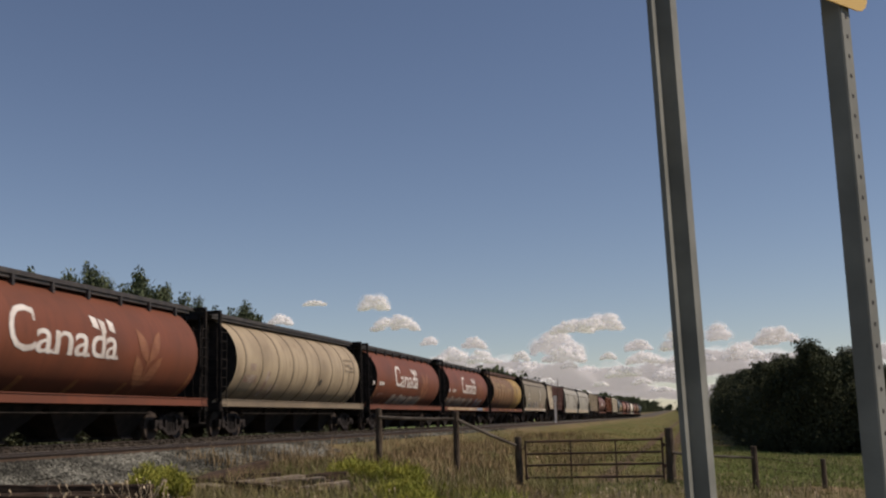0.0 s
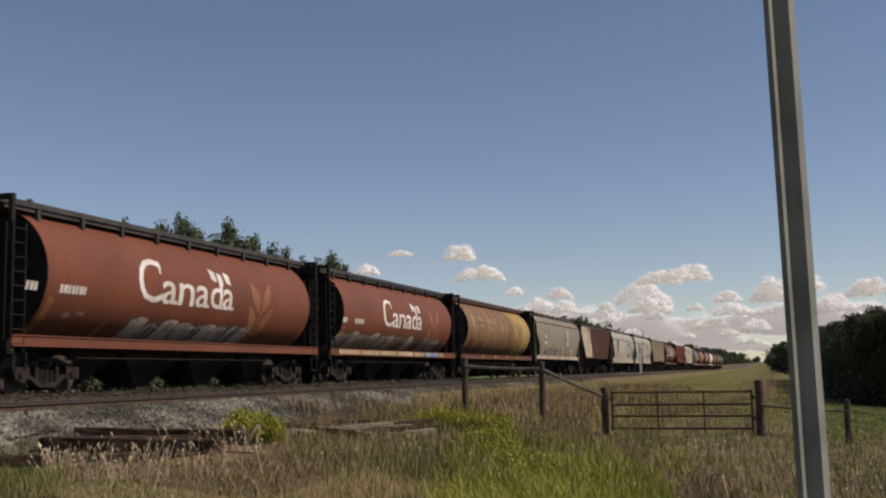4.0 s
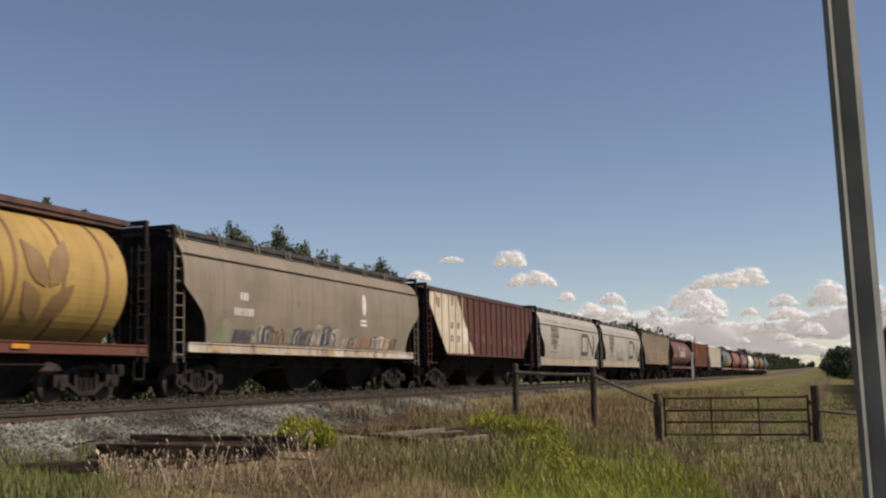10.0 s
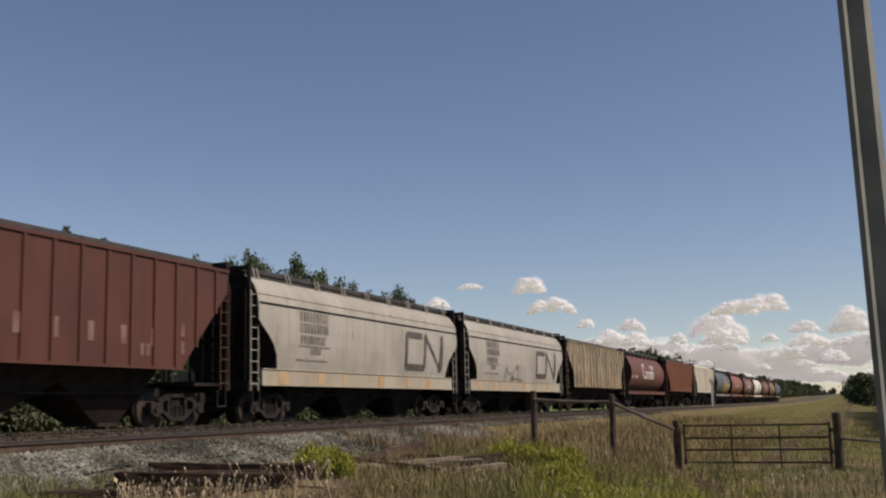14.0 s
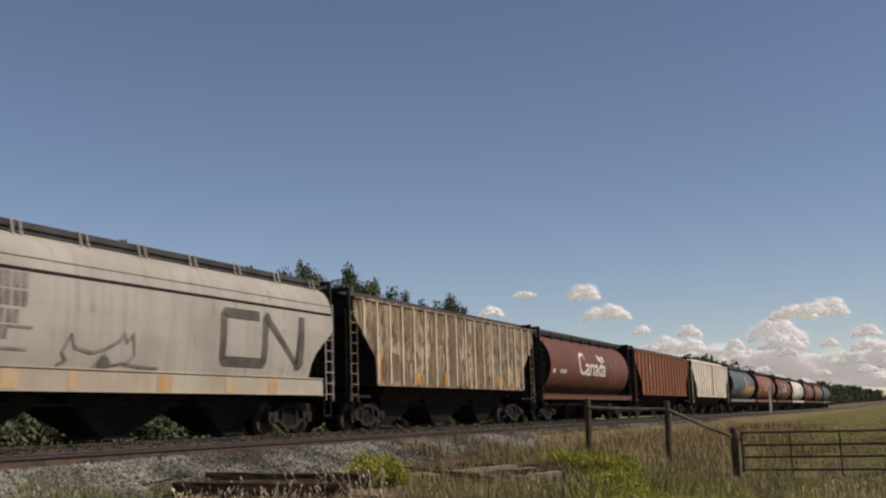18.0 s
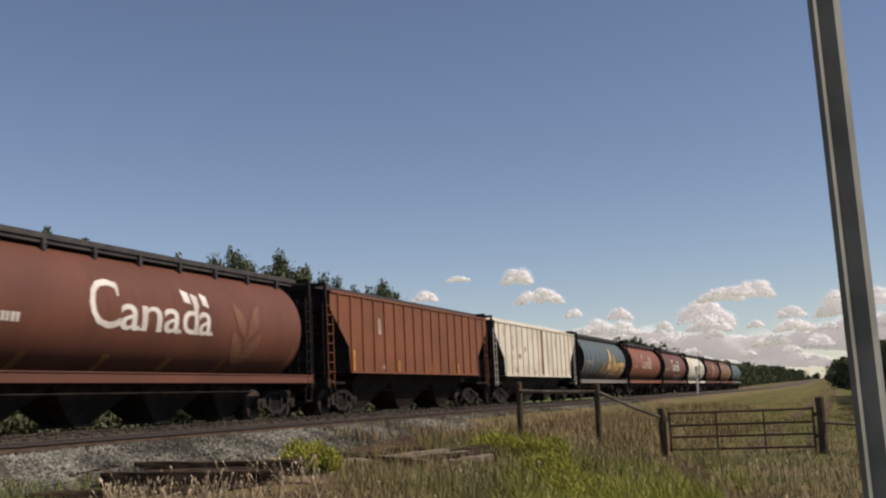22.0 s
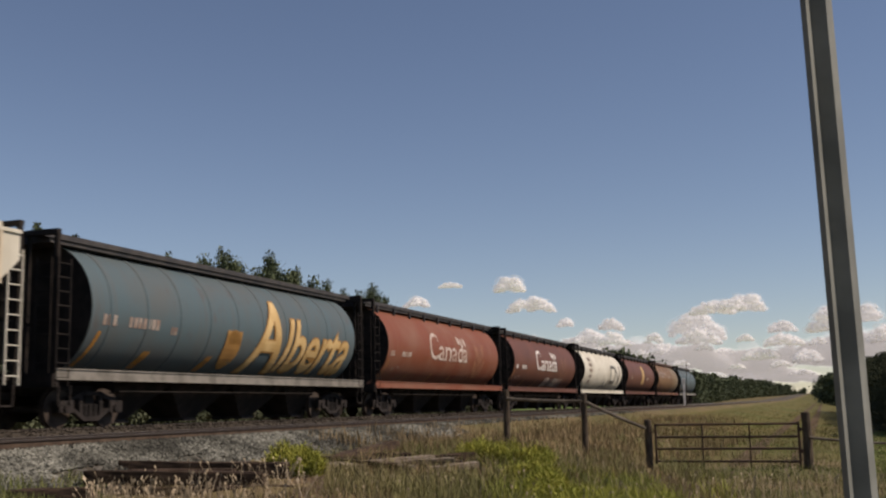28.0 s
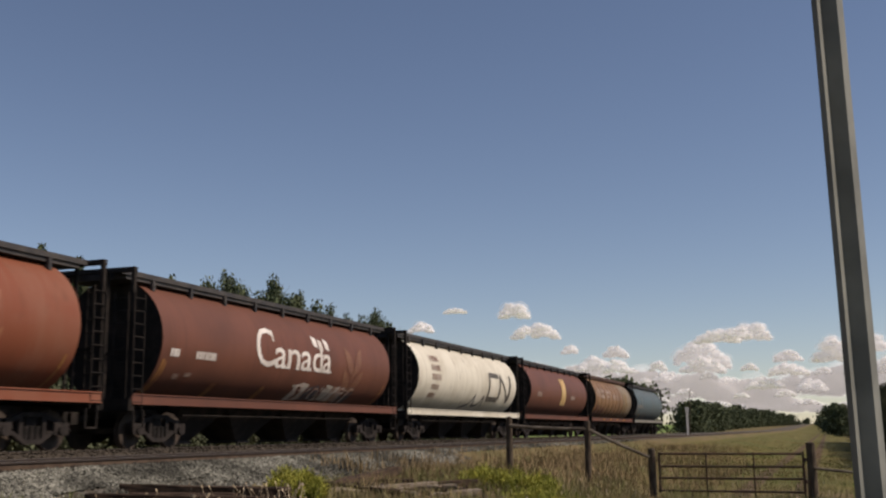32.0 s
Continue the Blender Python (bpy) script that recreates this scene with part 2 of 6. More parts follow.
M = {
    "red": paint("faded_red_paint", (0.182, 0.060, 0.031), (0.125, 0.047, 0.027)),
    "red_bright": paint("brick_red_paint", (0.205, 0.062, 0.031), (0.235, 0.110, 0.068), run=(0.50, 0.80, 0.6)),
    "brown": paint("dark_brown_paint", (0.148, 0.058, 0.036), (0.105, 0.044, 0.029)),
    "oxblood": paint("dark_oxblood_paint", (0.105, 0.040, 0.027), (0.075, 0.031, 0.022)),
    "oxide": paint("oxide_brown_paint", (0.205, 0.076, 0.034), (0.145, 0.055, 0.028)),
    "tan": paint("dusty_tan_paint", (0.40, 0.32, 0.21), (0.24, 0.185, 0.12)),
    "gold": paint("brown_gold_paint", (0.235, 0.130, 0.062), (0.13, 0.075, 0.042)),
    "yellow": paint("dull_yellow_paint", (0.42, 0.28, 0.085), (0.28, 0.18, 0.06)),
    "grey": paint("dusty_grey_paint", (0.245, 0.207, 0.147), (0.175, 0.147, 0.103)),
    "pale": paint("pale_grey_paint", (0.385, 0.362, 0.305), (0.285, 0.262, 0.212)),
    "rusty": paint("rust_blotched_cream_paint", (0.43, 0.345, 0.215), (0.150, 0.105, 0.062), (0.080, 0.046, 0.025), 0.95, run=(0.42, 0.60, 0.9), spot=(0.47, 0.61), mottle=5.5),
    "rust_panel": paint("rust_brown_panel_paint", (0.145, 0.094, 0.058), (0.185, 0.135, 0.088), (0.07, 0.038, 0.022), 0.7, mottle=4.0),
    "rib_cream": paint("cream_rib_paint", (0.66, 0.58, 0.42), (0.46, 0.38, 0.26), (0.22, 0.12, 0.06), 0.5),
    "cream": paint("cream_panel_paint", (0.62, 0.53, 0.39), (0.44, 0.36, 0.25)),
    # darker tan: paints shade onto the hoops; also for sill, stencils and stains
    "tan_band": paint("tan_band_shade_and_stain", (0.235, 0.185, 0.122), (0.16, 0.125, 0.085)),
    "white": paint("off_white_paint", (0.66, 0.62, 0.51), (0.49, 0.45, 0.35)),
    "teal": paint("faded_teal_paint", (0.080, 0.117, 0.127), (0.100, 0.108, 0.102)),
    "sill_rust": paint("rusty_cream_sill_paint", (0.48, 0.40, 0.28), (0.34, 0.21, 0.10), (0.22, 0.09, 0.03), 0.7),
    "sill_white": paint("chipped_white_sill_paint", (0.56, 0.51, 0.42), (0.36, 0.29, 0.20), (0.16, 0.075, 0.04), 0.8, run=(0.42, 0.66, 0.8), spot=(0.52, 0.66)),
    "sill_cream": paint("cream_sill_paint", (0.40, 0.36, 0.28), (0.31, 0.265, 0.19), (0.26, 0.14, 0.06), 0.3),
    "rust_spot": paint("orange_rust_blister", (0.40, 0.235, 0.105), (0.48, 0.36, 0.22), (0.26, 0.11, 0.04), 0.7),
    "rust_stain": paint("brown_rust_run", (0.165, 0.118, 0.070), (0.24, 0.18, 0.11), (0.080, 0.046, 0.025), 0.85, run=(0.40, 0.66, 0.9), spot=(0.44, 0.62), mottle=6.0),
    "gold_mark": mat("worn_gold_lettering", (0.36, 0.255, 0.125), (0.25, 0.155, 0.075), 1.2, 0.6),
    "gold_wheat": mat("faded_brown_wheat", (0.205, 0.122, 0.052), (0.26, 0.165, 0.062), 1.2, 0.6),
    "mark_faint": mat("faint_pink_lettering", (0.21, 0.125, 0.095), (0.15, 0.075, 0.055), 2.0, 0.6),
    "wheat_brown": mat("faded_brown_wheat_leaf", (0.195, 0.088, 0.045), (0.155, 0.064, 0.038), 1.6, 0.6),
    "mark_dark": mat("dark_grey_emblem_paint", (0.070, 0.060, 0.047), (0.12, 0.105, 0.085), 1.6, 0.6),
    "mark_grey": mat("worn_grey_lettering", (0.135, 0.12, 0.095), (0.22, 0.20, 0.165), 2.5, 0.6),
    "earth": mat("bare_brown_earth", (0.120, 0.080, 0.046), (0.080, 0.055, 0.034), 0.9, 0.95, bump=1.0, bscale=7, fine=(0.17, 0.12, 0.07), fine_amount=0.6, spec=0.12),
    "strip_soil": mat("grassy_strip_ground", (0.114, 0.114, 0.035), (0.155, 0.124, 0.046), 0.12, 0.95, bump=0.8, bscale=4, fine=(0.12, 0.12, 0.04), fine_amount=0.5, spec=0.12),
    # near-black; on end walls it paints in the shade between cars
    "under": mat("dark_steel_and_end_shade", (0.016, 0.014, 0.0125), (0.032, 0.026, 0.022), 2.0, 0.9, bump=0.2, spec=0.12),
    "under_brown": mat("dark_brown_steel", (0.033, 0.0235, 0.0185), (0.022, 0.0165, 0.0135), 2.0, 0.9, bump=0.2, spec=0.12),
    # hoppers of the white car, and its end walls with their shade painted in
    "under_grey": mat("grey_steel_and_end_shade", (0.062, 0.055, 0.044), (0.032, 0.028, 0.023), 1.2, 0.9, bump=0.2, spec=0.12),
    "truck": mat("dark_cast_steel", (0.015, 0.013, 0.0115), (0.034, 0.028, 0.025), 3.0, 0.85, bump=0.2, spec=0.15),
    "roof": mat("dark_roof_steel", (0.030, 0.028, 0.028), (0.055, 0.048, 0.042), 2.0, 0.7, bump=0.2),
    "roof_brown": mat("brown_roof_steel", (0.12, 0.055, 0.035), (0.06, 0.035, 0.026), 2.0, 0.7, bump=0.2),
    "wheel": mat("wheel_steel", (0.036, 0.028, 0.023), (0.065, 0.050, 0.040), 3.0, 0.8, 0.0, spec=0.15),
    "letter": mat("white_lettering", (0.72, 0.68, 0.62), (0.55, 0.50, 0.44), 1.5, 0.6),
    "letter_worn": mat("worn_white_lettering", (0.58, 0.50, 0.43), (0.36, 0.24, 0.18), 2.0, 0.6),
    "letter_dim": mat("worn_lettering", (0.40, 0.33, 0.27), (0.24, 0.15, 0.11), 2.5, 0.6),
    "black": mat("black_lettering", (0.03, 0.03, 0.03), (0.06, 0.058, 0.05), 1.5, 0.6),
    "orange": mat("orange_reflector", (0.62, 0.27, 0.02), (0.45, 0.19, 0.02), 3.0, 0.4),
    # darker copy of orange, with the shade low on the tank in its colour
    "orange_shaded": mat("shaded_orange_reflector", (0.36, 0.17, 0.05), (0.27, 0.11, 0.04), 3.0, 0.5),
    "wheat": mat("faded_wheat_paint", (0.275, 0.118, 0.055), (0.205, 0.075, 0.036), 1.6, 0.6),
    "gold_letter": mat("pale_gold_lettering", (0.62, 0.43, 0.19), (0.50, 0.32, 0.12), 1.5, 0.6),
    "gold_edge": mat("orange_lettering_edge", (0.40, 0.21, 0.055), (0.31, 0.16, 0.045), 1.5, 0.6),
    "graf_grey": mat("grey_spray_paint", (0.42, 0.385, 0.32), (0.24, 0.195, 0.155), 2.5, 0.6, fine=(0.09, 0.07, 0.07)),
    "graf_blue": mat("blue_spray_paint", (0.11, 0.21, 0.33), (0.30, 0.31, 0.33), 2.5, 0.6, fine=(0.05, 0.05, 0.07)),
    "graf_warm": mat("orange_spray_paint", (0.36, 0.19, 0.075), (0.22, 0.17, 0.13), 2.5, 0.6, fine=(0.07, 0.06, 0.05)),
    "graf_green": mat("green_spray_paint", (0.17, 0.20, 0.10), (0.24, 0.23, 0.16), 2.5, 0.6, fine=(0.07, 0.07, 0.05)),
    "graf_dark": mat("dark_spray_paint", (0.055, 0.050, 0.060), (0.11, 0.10, 0.095), 2.5, 0.6),
    "graf_pale": mat("pale_spray_paint", (0.55, 0.50, 0.42), (0.40, 0.35, 0.28), 2.5, 0.6),
    "rail": mat("dusty_rail_steel", (0.105, 0.073, 0.050), (0.070, 0.047, 0.033), 3.0, 0.8, 0.0, bump=0.2, spec=0.15),
    "rail_dark": mat("dark_rail_head_side", (0.026, 0.019, 0.015), (0.042, 0.029, 0.021), 3.0, 0.7, 0.1),
    "rail_top": mat("worn_rail_head", (0.27, 0.24, 0.21), (0.19, 0.16, 0.13), 3.0, 0.45, 0.5),
    "tie": mat("weathered_timber", (0.075, 0.050, 0.034), (0.032, 0.022, 0.016), 3.0, 0.9, bump=0.6, bscale=14, stretch=(1, 6, 6), objrand=0.3, spec=0.12),
    "timber_pale": mat("grey_dry_timber", (0.26, 0.215, 0.165), (0.16, 0.125, 0.09), 3.0, 0.9, bump=0.6, bscale=14, stretch=(1, 6, 6), objrand=0.2, spec=0.12),
    "post": mat("weathered_post_wood", (0.10, 0.078, 0.056), (0.055, 0.042, 0.032), 3.0, 0.9, bump=0.6, bscale=16, stretch=(5, 5, 1), spec=0.12),
    "pole": mat("greyed_pole_wood", (0.19, 0.16, 0.125), (0.11, 0.09, 0.07), 3.0, 0.9, bump=0.5, bscale=16, spec=0.12),
    "gate": mat("rusty_gate_pipe", (0.060, 0.034, 0.024), (0.10, 0.05, 0.03), 6.0, 0.7, 0.2, bump=0.2),
    "galv": mat("galvanised_steel", (0.215, 0.222, 0.196), (0.150, 0.156, 0.138), 4.0, 0.75, 0.0, bump=0.05, spec=0.3),
    "hole": mat("dark_hole", (0.012, 0.012, 0.012), (0.02, 0.02, 0.02), 4.0, 0.9),
    "sign": mat("yellow_sign_sheet", (0.70, 0.46, 0.12), (0.60, 0.38, 0.10), 2.0, 0.45),
    "whitepost": mat("white_post_paint", (0.42, 0.41, 0.39), (0.55, 0.53, 0.50), 4.0, 0.6),
    "ballast": mat("crushed_ballast", (0.118, 0.100, 0.075), (0.072, 0.061, 0.046), 0.5, 0.95, bump=1.0, bscale=12, fine=(0.15, 0.14, 0.12), fine_amount=0.8, spec=0.12),
    "stone": mat("ballast_stone", (0.186, 0.181, 0.148), (0.062, 0.060, 0.049), 0.6, 0.95, island=0.65, spec=0.12),
    "stone_dusty": mat("brown_dusty_ballast_stone", (0.066, 0.054, 0.041), (0.040, 0.033, 0.026), 0.6, 0.95, island=0.45, spec=0.12),
    "ballast_dusty": mat("brown_dusty_ballast", (0.070, 0.057, 0.042), (0.044, 0.036, 0.028), 0.5, 0.95, bump=1.0, bscale=12, fine=(0.08, 0.069, 0.054), fine_amount=0.7, spec=0.12),
    "soil": mat("grassy_soil", (0.135, 0.115, 0.050), (0.195, 0.140, 0.072), 0.22, 0.95, bump=1.0, bscale=5, fine=(0.085, 0.092, 0.032), fine_amount=0.7, spec=0.12),
    "grass": mat("green_grass", (0.140, 0.158, 0.047), (0.215, 0.182, 0.078), 0.22, 0.7, island=0.4, spec=0.2, low=0.40, high=0.62),
    "grass_dry": mat("dry_grass", (0.30, 0.215, 0.118), (0.20, 0.145, 0.075), 0.3, 0.8, island=0.45, spec=0.12),
    "straw": mat("bleached_straw", (0.39, 0.315, 0.215), (0.27, 0.21, 0.135), 0.8, 0.8, island=0.35, spec=0.12),
    "strip": mat("yellow_strip_grass", (0.125, 0.125, 0.038), (0.225, 0.170, 0.075), 0.16, 0.8, island=0.35, spec=0.12),
    "meadow": mat("meadow_grass", (0.195, 0.260, 0.075), (0.254, 0.280, 0.094), 0.1, 0.7, island=0.3, spec=0.12),
    "weed": mat("yellow_green_weed", (0.315, 0.315, 0.055), (0.215, 0.235, 0.042), 1.5, 0.6, island=0.35, spec=0.12),
    "weed_flower": mat("weed_flower_heads", (0.38, 0.32, 0.06), (0.29, 0.26, 0.05), 1.5, 0.7, island=0.3, spec=0.12),
    "leaf": mat("poplar_leaves", (0.105, 0.125, 0.062), (0.072, 0.092, 0.046), 0.8, 0.6, island=0.35, spec=0.15),
    "leaf_shrub": mat("dusty_shrub_leaves", (0.098, 0.110, 0.064), (0.072, 0.084, 0.048), 0.8, 0.7, island=0.3, spec=0.12),
    "leaf_dark": mat("dark_spruce_needles", (0.058, 0.066, 0.036), (0.072, 0.078, 0.044), 0.4, 0.85, island=0.15, spec=0.08),
    "leaf_far": mat("distant_leaves", (0.082, 0.098, 0.052), (0.058, 0.074, 0.040), 0.2, 0.8, island=0.35, spec=0.12),
    "bark": mat("grey_bark", (0.13, 0.115, 0.095), (0.07, 0.06, 0.05), 3.0, 0.9, bump=0.5),
    "crop": mat("green_crop", (0.15, 0.22, 0.06), (0.18, 0.24, 0.07), 0.02, 0.9, spec=0.12),
}


def cloud_material(name, clear, glow):
    """Vapour that scatters light through, brightened by added emission (glow); clear is the share that lets the sky
    through.
    """
    m = bpy.data.materials.new(name)
    m.use_nodes = True
    n, l = m.node_tree.nodes, m.node_tree.links
    n.remove(n["Principled BSDF"])
    d = n.new("ShaderNodeBsdfDiffuse")
    d.inputs[0].default_value = (0.76, 0.755, 0.745, 1)
    t = n.new("ShaderNodeBsdfTranslucent")
    t.inputs[0].default_value = (0.76, 0.755, 0.745, 1)
    a = n.new("ShaderNodeMixShader")
    a.inputs[0].default_value = 0.45
    l.new(d.outputs[0], a.inputs[1])
    l.new(t.outputs[0], a.inputs[2])
    e = n.new("ShaderNodeEmission")
    e.inputs[0].default_value = (1.0, 0.985, 0.96, 1)
    e.inputs[1].default_value = glow
    s = n.new("ShaderNodeAddShader")
    l.new(a.outputs[0], s.inputs[0])
    l.new(e.outputs[0], s.inputs[1])
    tr = n.new("ShaderNodeBsdfTransparent")
    x = n.new("ShaderNodeMixShader")
    x.inputs[0].default_value = clear
    l.new(s.outputs[0], x.inputs[1])
    l.new(tr.outputs[0], x.inputs[2])
    l.new(x.outputs[0], n["Material Output"].inputs[0])
    return m


M["cloud"] = cloud_material("cloud_vapour", 0.05, 0.11)
M["cloud_edge"] = cloud_material("cloud_edge_vapour", 0.68, 0.18)
M["cloud_mist"] = cloud_material("cloud_mist", 0.88, 0.22)
M["cloud_thin"] = cloud_material("thin_cloud_vapour", 0.92, 0.48)

# ---- mesh helpers ----


def box(bm, c, s, turn=None):
    v = [Vector((sx * s[0] / 2, sy * s[1] / 2, sz * s[2] / 2)) for sx in (-1, 1) for sy in (-1, 1) for sz in (-1, 1)]
    if turn:
        v = [turn @ p for p in v]
    v = [bm.verts.new(p + Vector(c)) for p in v]
    for f in ((0, 1, 3, 2), (4, 6, 7, 5), (0, 4, 5, 1), (2, 3, 7, 6), (0, 2, 6, 4), (1, 5, 7, 3)):
        bm.faces.new([v[i] for i in f])


def tube(bm, a, b, r, n=8, r2=None):
    a, b = Vector(a), Vector(b)
    q = (b - a).to_track_quat("Z", "Y")
    rings = []
    for p, rr in ((a, r), (b, r if r2 is None else r2)):
        rings.append([bm.verts.new(p + q @ Vector((rr * math.cos(2 * math.pi * i / n), rr * math.sin(2 * math.pi * i / n), 0))) for i in range(n)])
    for i in range(n):
        bm.faces.new((rings[0][i], rings[0][(i + 1) % n], rings[1][(i + 1) % n], rings[1][i]))
    bm.faces.new(rings[0][::-1])
    bm.faces.new(rings[1])


def prism(bm, outline, axis, lo, hi):
    """A flat outline drawn out along an axis: x takes (y, z) points, y takes (x, z), z takes (x, y)."""
    def at(p, d):
        return (d, *p) if axis == "x" else (p[0], d, p[1]) if axis == "y" else (*p, d)
    a = [bm.verts.new(at(p, lo)) for p in outline]
    b = [bm.verts.new(at(p, hi)) for p in outline]
    k = len(outline)
    for i in range(k):
        bm.faces.new((a[i], a[(i + 1) % k], b[(i + 1) % k], b[i]))
    bm.faces.new(a[::-1])
    bm.faces.new(b)


def finish(bm, name, material, smooth=False):
    bmesh.ops.recalc_face_normals(bm, faces=bm.faces)
    me = bpy.data.meshes.new(name)
    bm.to_mesh(me)
    bm.free()
    me.materials.append(material)
    if smooth:
        me.shade_smooth()
    return me


def part(name, bm, material, parent, label="", smooth=False, at=None):
    """Links a bmesh, or a mesh that is shared, as one mesh object under a thing or a part."""
    me = bm if isinstance(bm, bpy.types.Mesh) else finish(bm, name, material, smooth)
    ob = new(name, me)
    ob.parent = parent
    if at is not None:
        ob.matrix_basis = at
    if label:
        ob["label"] = label
    return ob


def mesh_from(name, verts, faces, material):
    me = bpy.data.meshes.new(name)
    me.from_pydata(verts, [], faces)
    me.materials.append(material)
    return me


shared = {}


def once(key, make):
    if key not in shared:
        shared[key] = make()
    return shared[key]


# ---- the lie of the land ----
TRACK, SIDING, RAIL = -17.46, -13.55, 1.335     # centre lines of the two tracks and height of the rail heads
LIFT = 0.100                                  # the car bodies are drawn from this far below the rail heads
PROFILE = [(-400, 2.0), (-120, 0.6), (-60, 0.1), (-26, 0.15), (-22.5, 0.45), (-20.4, 1.10), (-19.4, 1.20), (-16.7, 1.22), (-16.35, 1.305), (-15.55, 1.315), (-14.8, 1.12), (-12.2, 1.09), (-10.7, 0.62), (-9.6, 0.56),
           (-7.75, 0.60), (-5.7, 0.36), (-4.0, 0.04), (0, 0.0), (2.0, -0.12), (6, -0.35), (40, -0.3), (400, 1.0)]
PX, PZ = np.array(PROFILE).T


def rise(y):
    return np.interp(y, [-300, 90, 380, 900, 2500], [0, 0, 0.4, 4.5, 14])


def ground_z(x, y):
    x, y = np.asarray(x, float), np.asarray(y, float)
    bed = (x > -20.4) & (x < -12.0)
    bumps = 0.05 * np.sin(x * 1.3 + y * 0.7) * np.sin(y * 0.9 - x * 0.4) + 0.03 * np.sin(x * 3.1 + 2) * np.sin(y * 2.3)
    dip = 0.30 * np.exp(-((x + 9.4) / 2.2) ** 2 - ((y - 12.2) / 2.4) ** 2)      # a hollow before the old timbers
    return np.interp(x, PX, PZ) - dip + np.where(bed, np.maximum(rise(y) - 0.4, 0.0), rise(y)) + np.where((x > -22) & (x < -11.4), 0, bumps)


def ground():
    xs = np.unique(np.concatenate([np.linspace(-1800, -120, 12), np.linspace(-120, -26, 20), np.linspace(-26, 14, 81), np.linspace(14, 120, 20), np.linspace(120, 1800, 12)]))
    ys = np.unique(np.concatenate([np.linspace(-200, -10, 16), np.linspace(-10, 70, 110), np.linspace(70, 400, 60), np.linspace(400, 3500, 30)]))
    gx, gy = np.meshgrid(xs, ys)
    v = np.stack([gx, gy, ground_z(gx, gy)], -1).reshape(-1, 3)
    k = len(xs)
    f = [(j * k + i, j * k + i + 1, (j + 1) * k + i + 1, (j + 1) * k + i) for j in range(len(ys) - 1) for i in range(k - 1)]
    me = mesh_from("ground", v.tolist(), f, M["soil"])
    me.materials.append(M["ballast"])
    me.materials.append(M["crop"])
    me.materials.append(M["earth"])
    me.materials.append(M["strip_soil"])
    me.materials.append(M["ballast_dusty"])
    cx = (gx[:-1, :-1] + gx[1:, 1:]) / 2
    cy = (gy[:-1, :-1] + gy[1:, 1:]) / 2
    idx = np.where((cx > -22.2) & (cx < np.interp(cy, [24, 36], [-10.8, -11.9])), 1, np.where((cx < -60) & (cy > 230), 2, 0))
    bare = (cx > -10.9) & (cx < -5.5) & (cy > 9) & (cy < 22.5) & (np.sin(cx * 1.1 + 0.6 * cy) + np.sin(cy * 0.9 - cx * 0.5) > -0.5) & (cy < 24 + cx * 0.2)
    idx = np.where(bare, 3, np.where((idx == 0) & (cx > -10.9) & (cx < 3.5) & (cy > 30), 4, idx))
    idx = np.where((idx == 1) & (cx < -12.35) & (cy < 110), 5, idx)
    idx = np.where((cy > 11) & (cy < 25) & (np.abs(cx + 0.94 + (cy - 13.2) * 0.252) < 0.30), 3, idx)
    idx = np.where((cy > 28) & (cy < 330) & ((np.abs(cx + 0.6) < 0.30) | (np.abs(cx + 2.3) < 0.30)), 3, idx)
    me.polygons.foreach_set("material_index", idx.reshape(-1).astype(np.int32))
    me.shade_smooth()
    tagged(new("ground", me), "grassy uneven ground with a grey ballast bank", "ground", kind="structure")


ground()

# ---- the track ----


def rail_line(x, name, top):
    bm = bmesh.new()
    foot = [(-0.07, -0.185), (0.07, -0.185), (0.07, -0.165), (0.012, -0.145), (0.012, -0.045), (0.036, -0.035), (0.036, -0.004), (-0.036, -0.004), (-0.036, -0.035), (-0.012, -0.045), (-0.012, -0.145), (-0.07, -0.165)]
    prism(bm, foot, "y", -120, 420)
    ob = new(name, finish(bm, name, M["rail"]))
    ob.location = (x, 0, top)
    tagged(ob, "rust-brown steel rail with a worn head on ballast", "rail", "rails of the track")
    bm = bmesh.new()
    for side in (-1, 1):
        prism(bm, [(side * 0.036, -0.037), (side * 0.0395, -0.035), (side * 0.0395, -0.006), (side * 0.036, -0.004)], "y", -120, 420)
    part("head_side", bm, M["rail_dark"], ob, "dark side of the rail head")
    bm = bmesh.new()
    box(bm, (0, 150, -0.002), (0.066, 540, 0.004))
    part("rail_head", bm, M["rail_top"], ob, "bright worn running surface")


for line, top in ((TRACK, RAIL), (SIDING, RAIL - 0.085)):
    for rx in (line - 0.755, line + 0.755):
        rail_line(rx, "rail", top)


# ---- the train ----
SPEED = 8.35
FIRST = 16.18                     # the front coupling of the first car at the start
LENGTHS = [18.15, 17.98, 17.48, 17.35, 18.14, 18.44, 17.86, 18.01, 17.89, 18.46, 18.13, 18.56, 18.65, 17.89, 18.01, 18.23, 17.88, 18.15, 18.15, 18.15]
# how far the train has rolled, by the second
ROLLED = [(0.0, 0.0), (1.0, 8.41), (2.0, 16.78), (4.0, 33.62), (7.0, 57.85), (8.0, 66.0), (9.0, 74.22), (10.0, 82.5), (12.0, 99.22), (14.0, 115.94), (15.0, 124.15), (18.0, 149.07), (20.0, 165.78), (22.0, 182.52), (24.0, 199.25), (26.0, 215.94), (29.0, 240.94), (31.0, 257.55), (32.0, 265.86)]


def outline_at(z, pairs):
    return float(np.interp(z, [p[0] for p in pairs], [p[1] for p in pairs]))


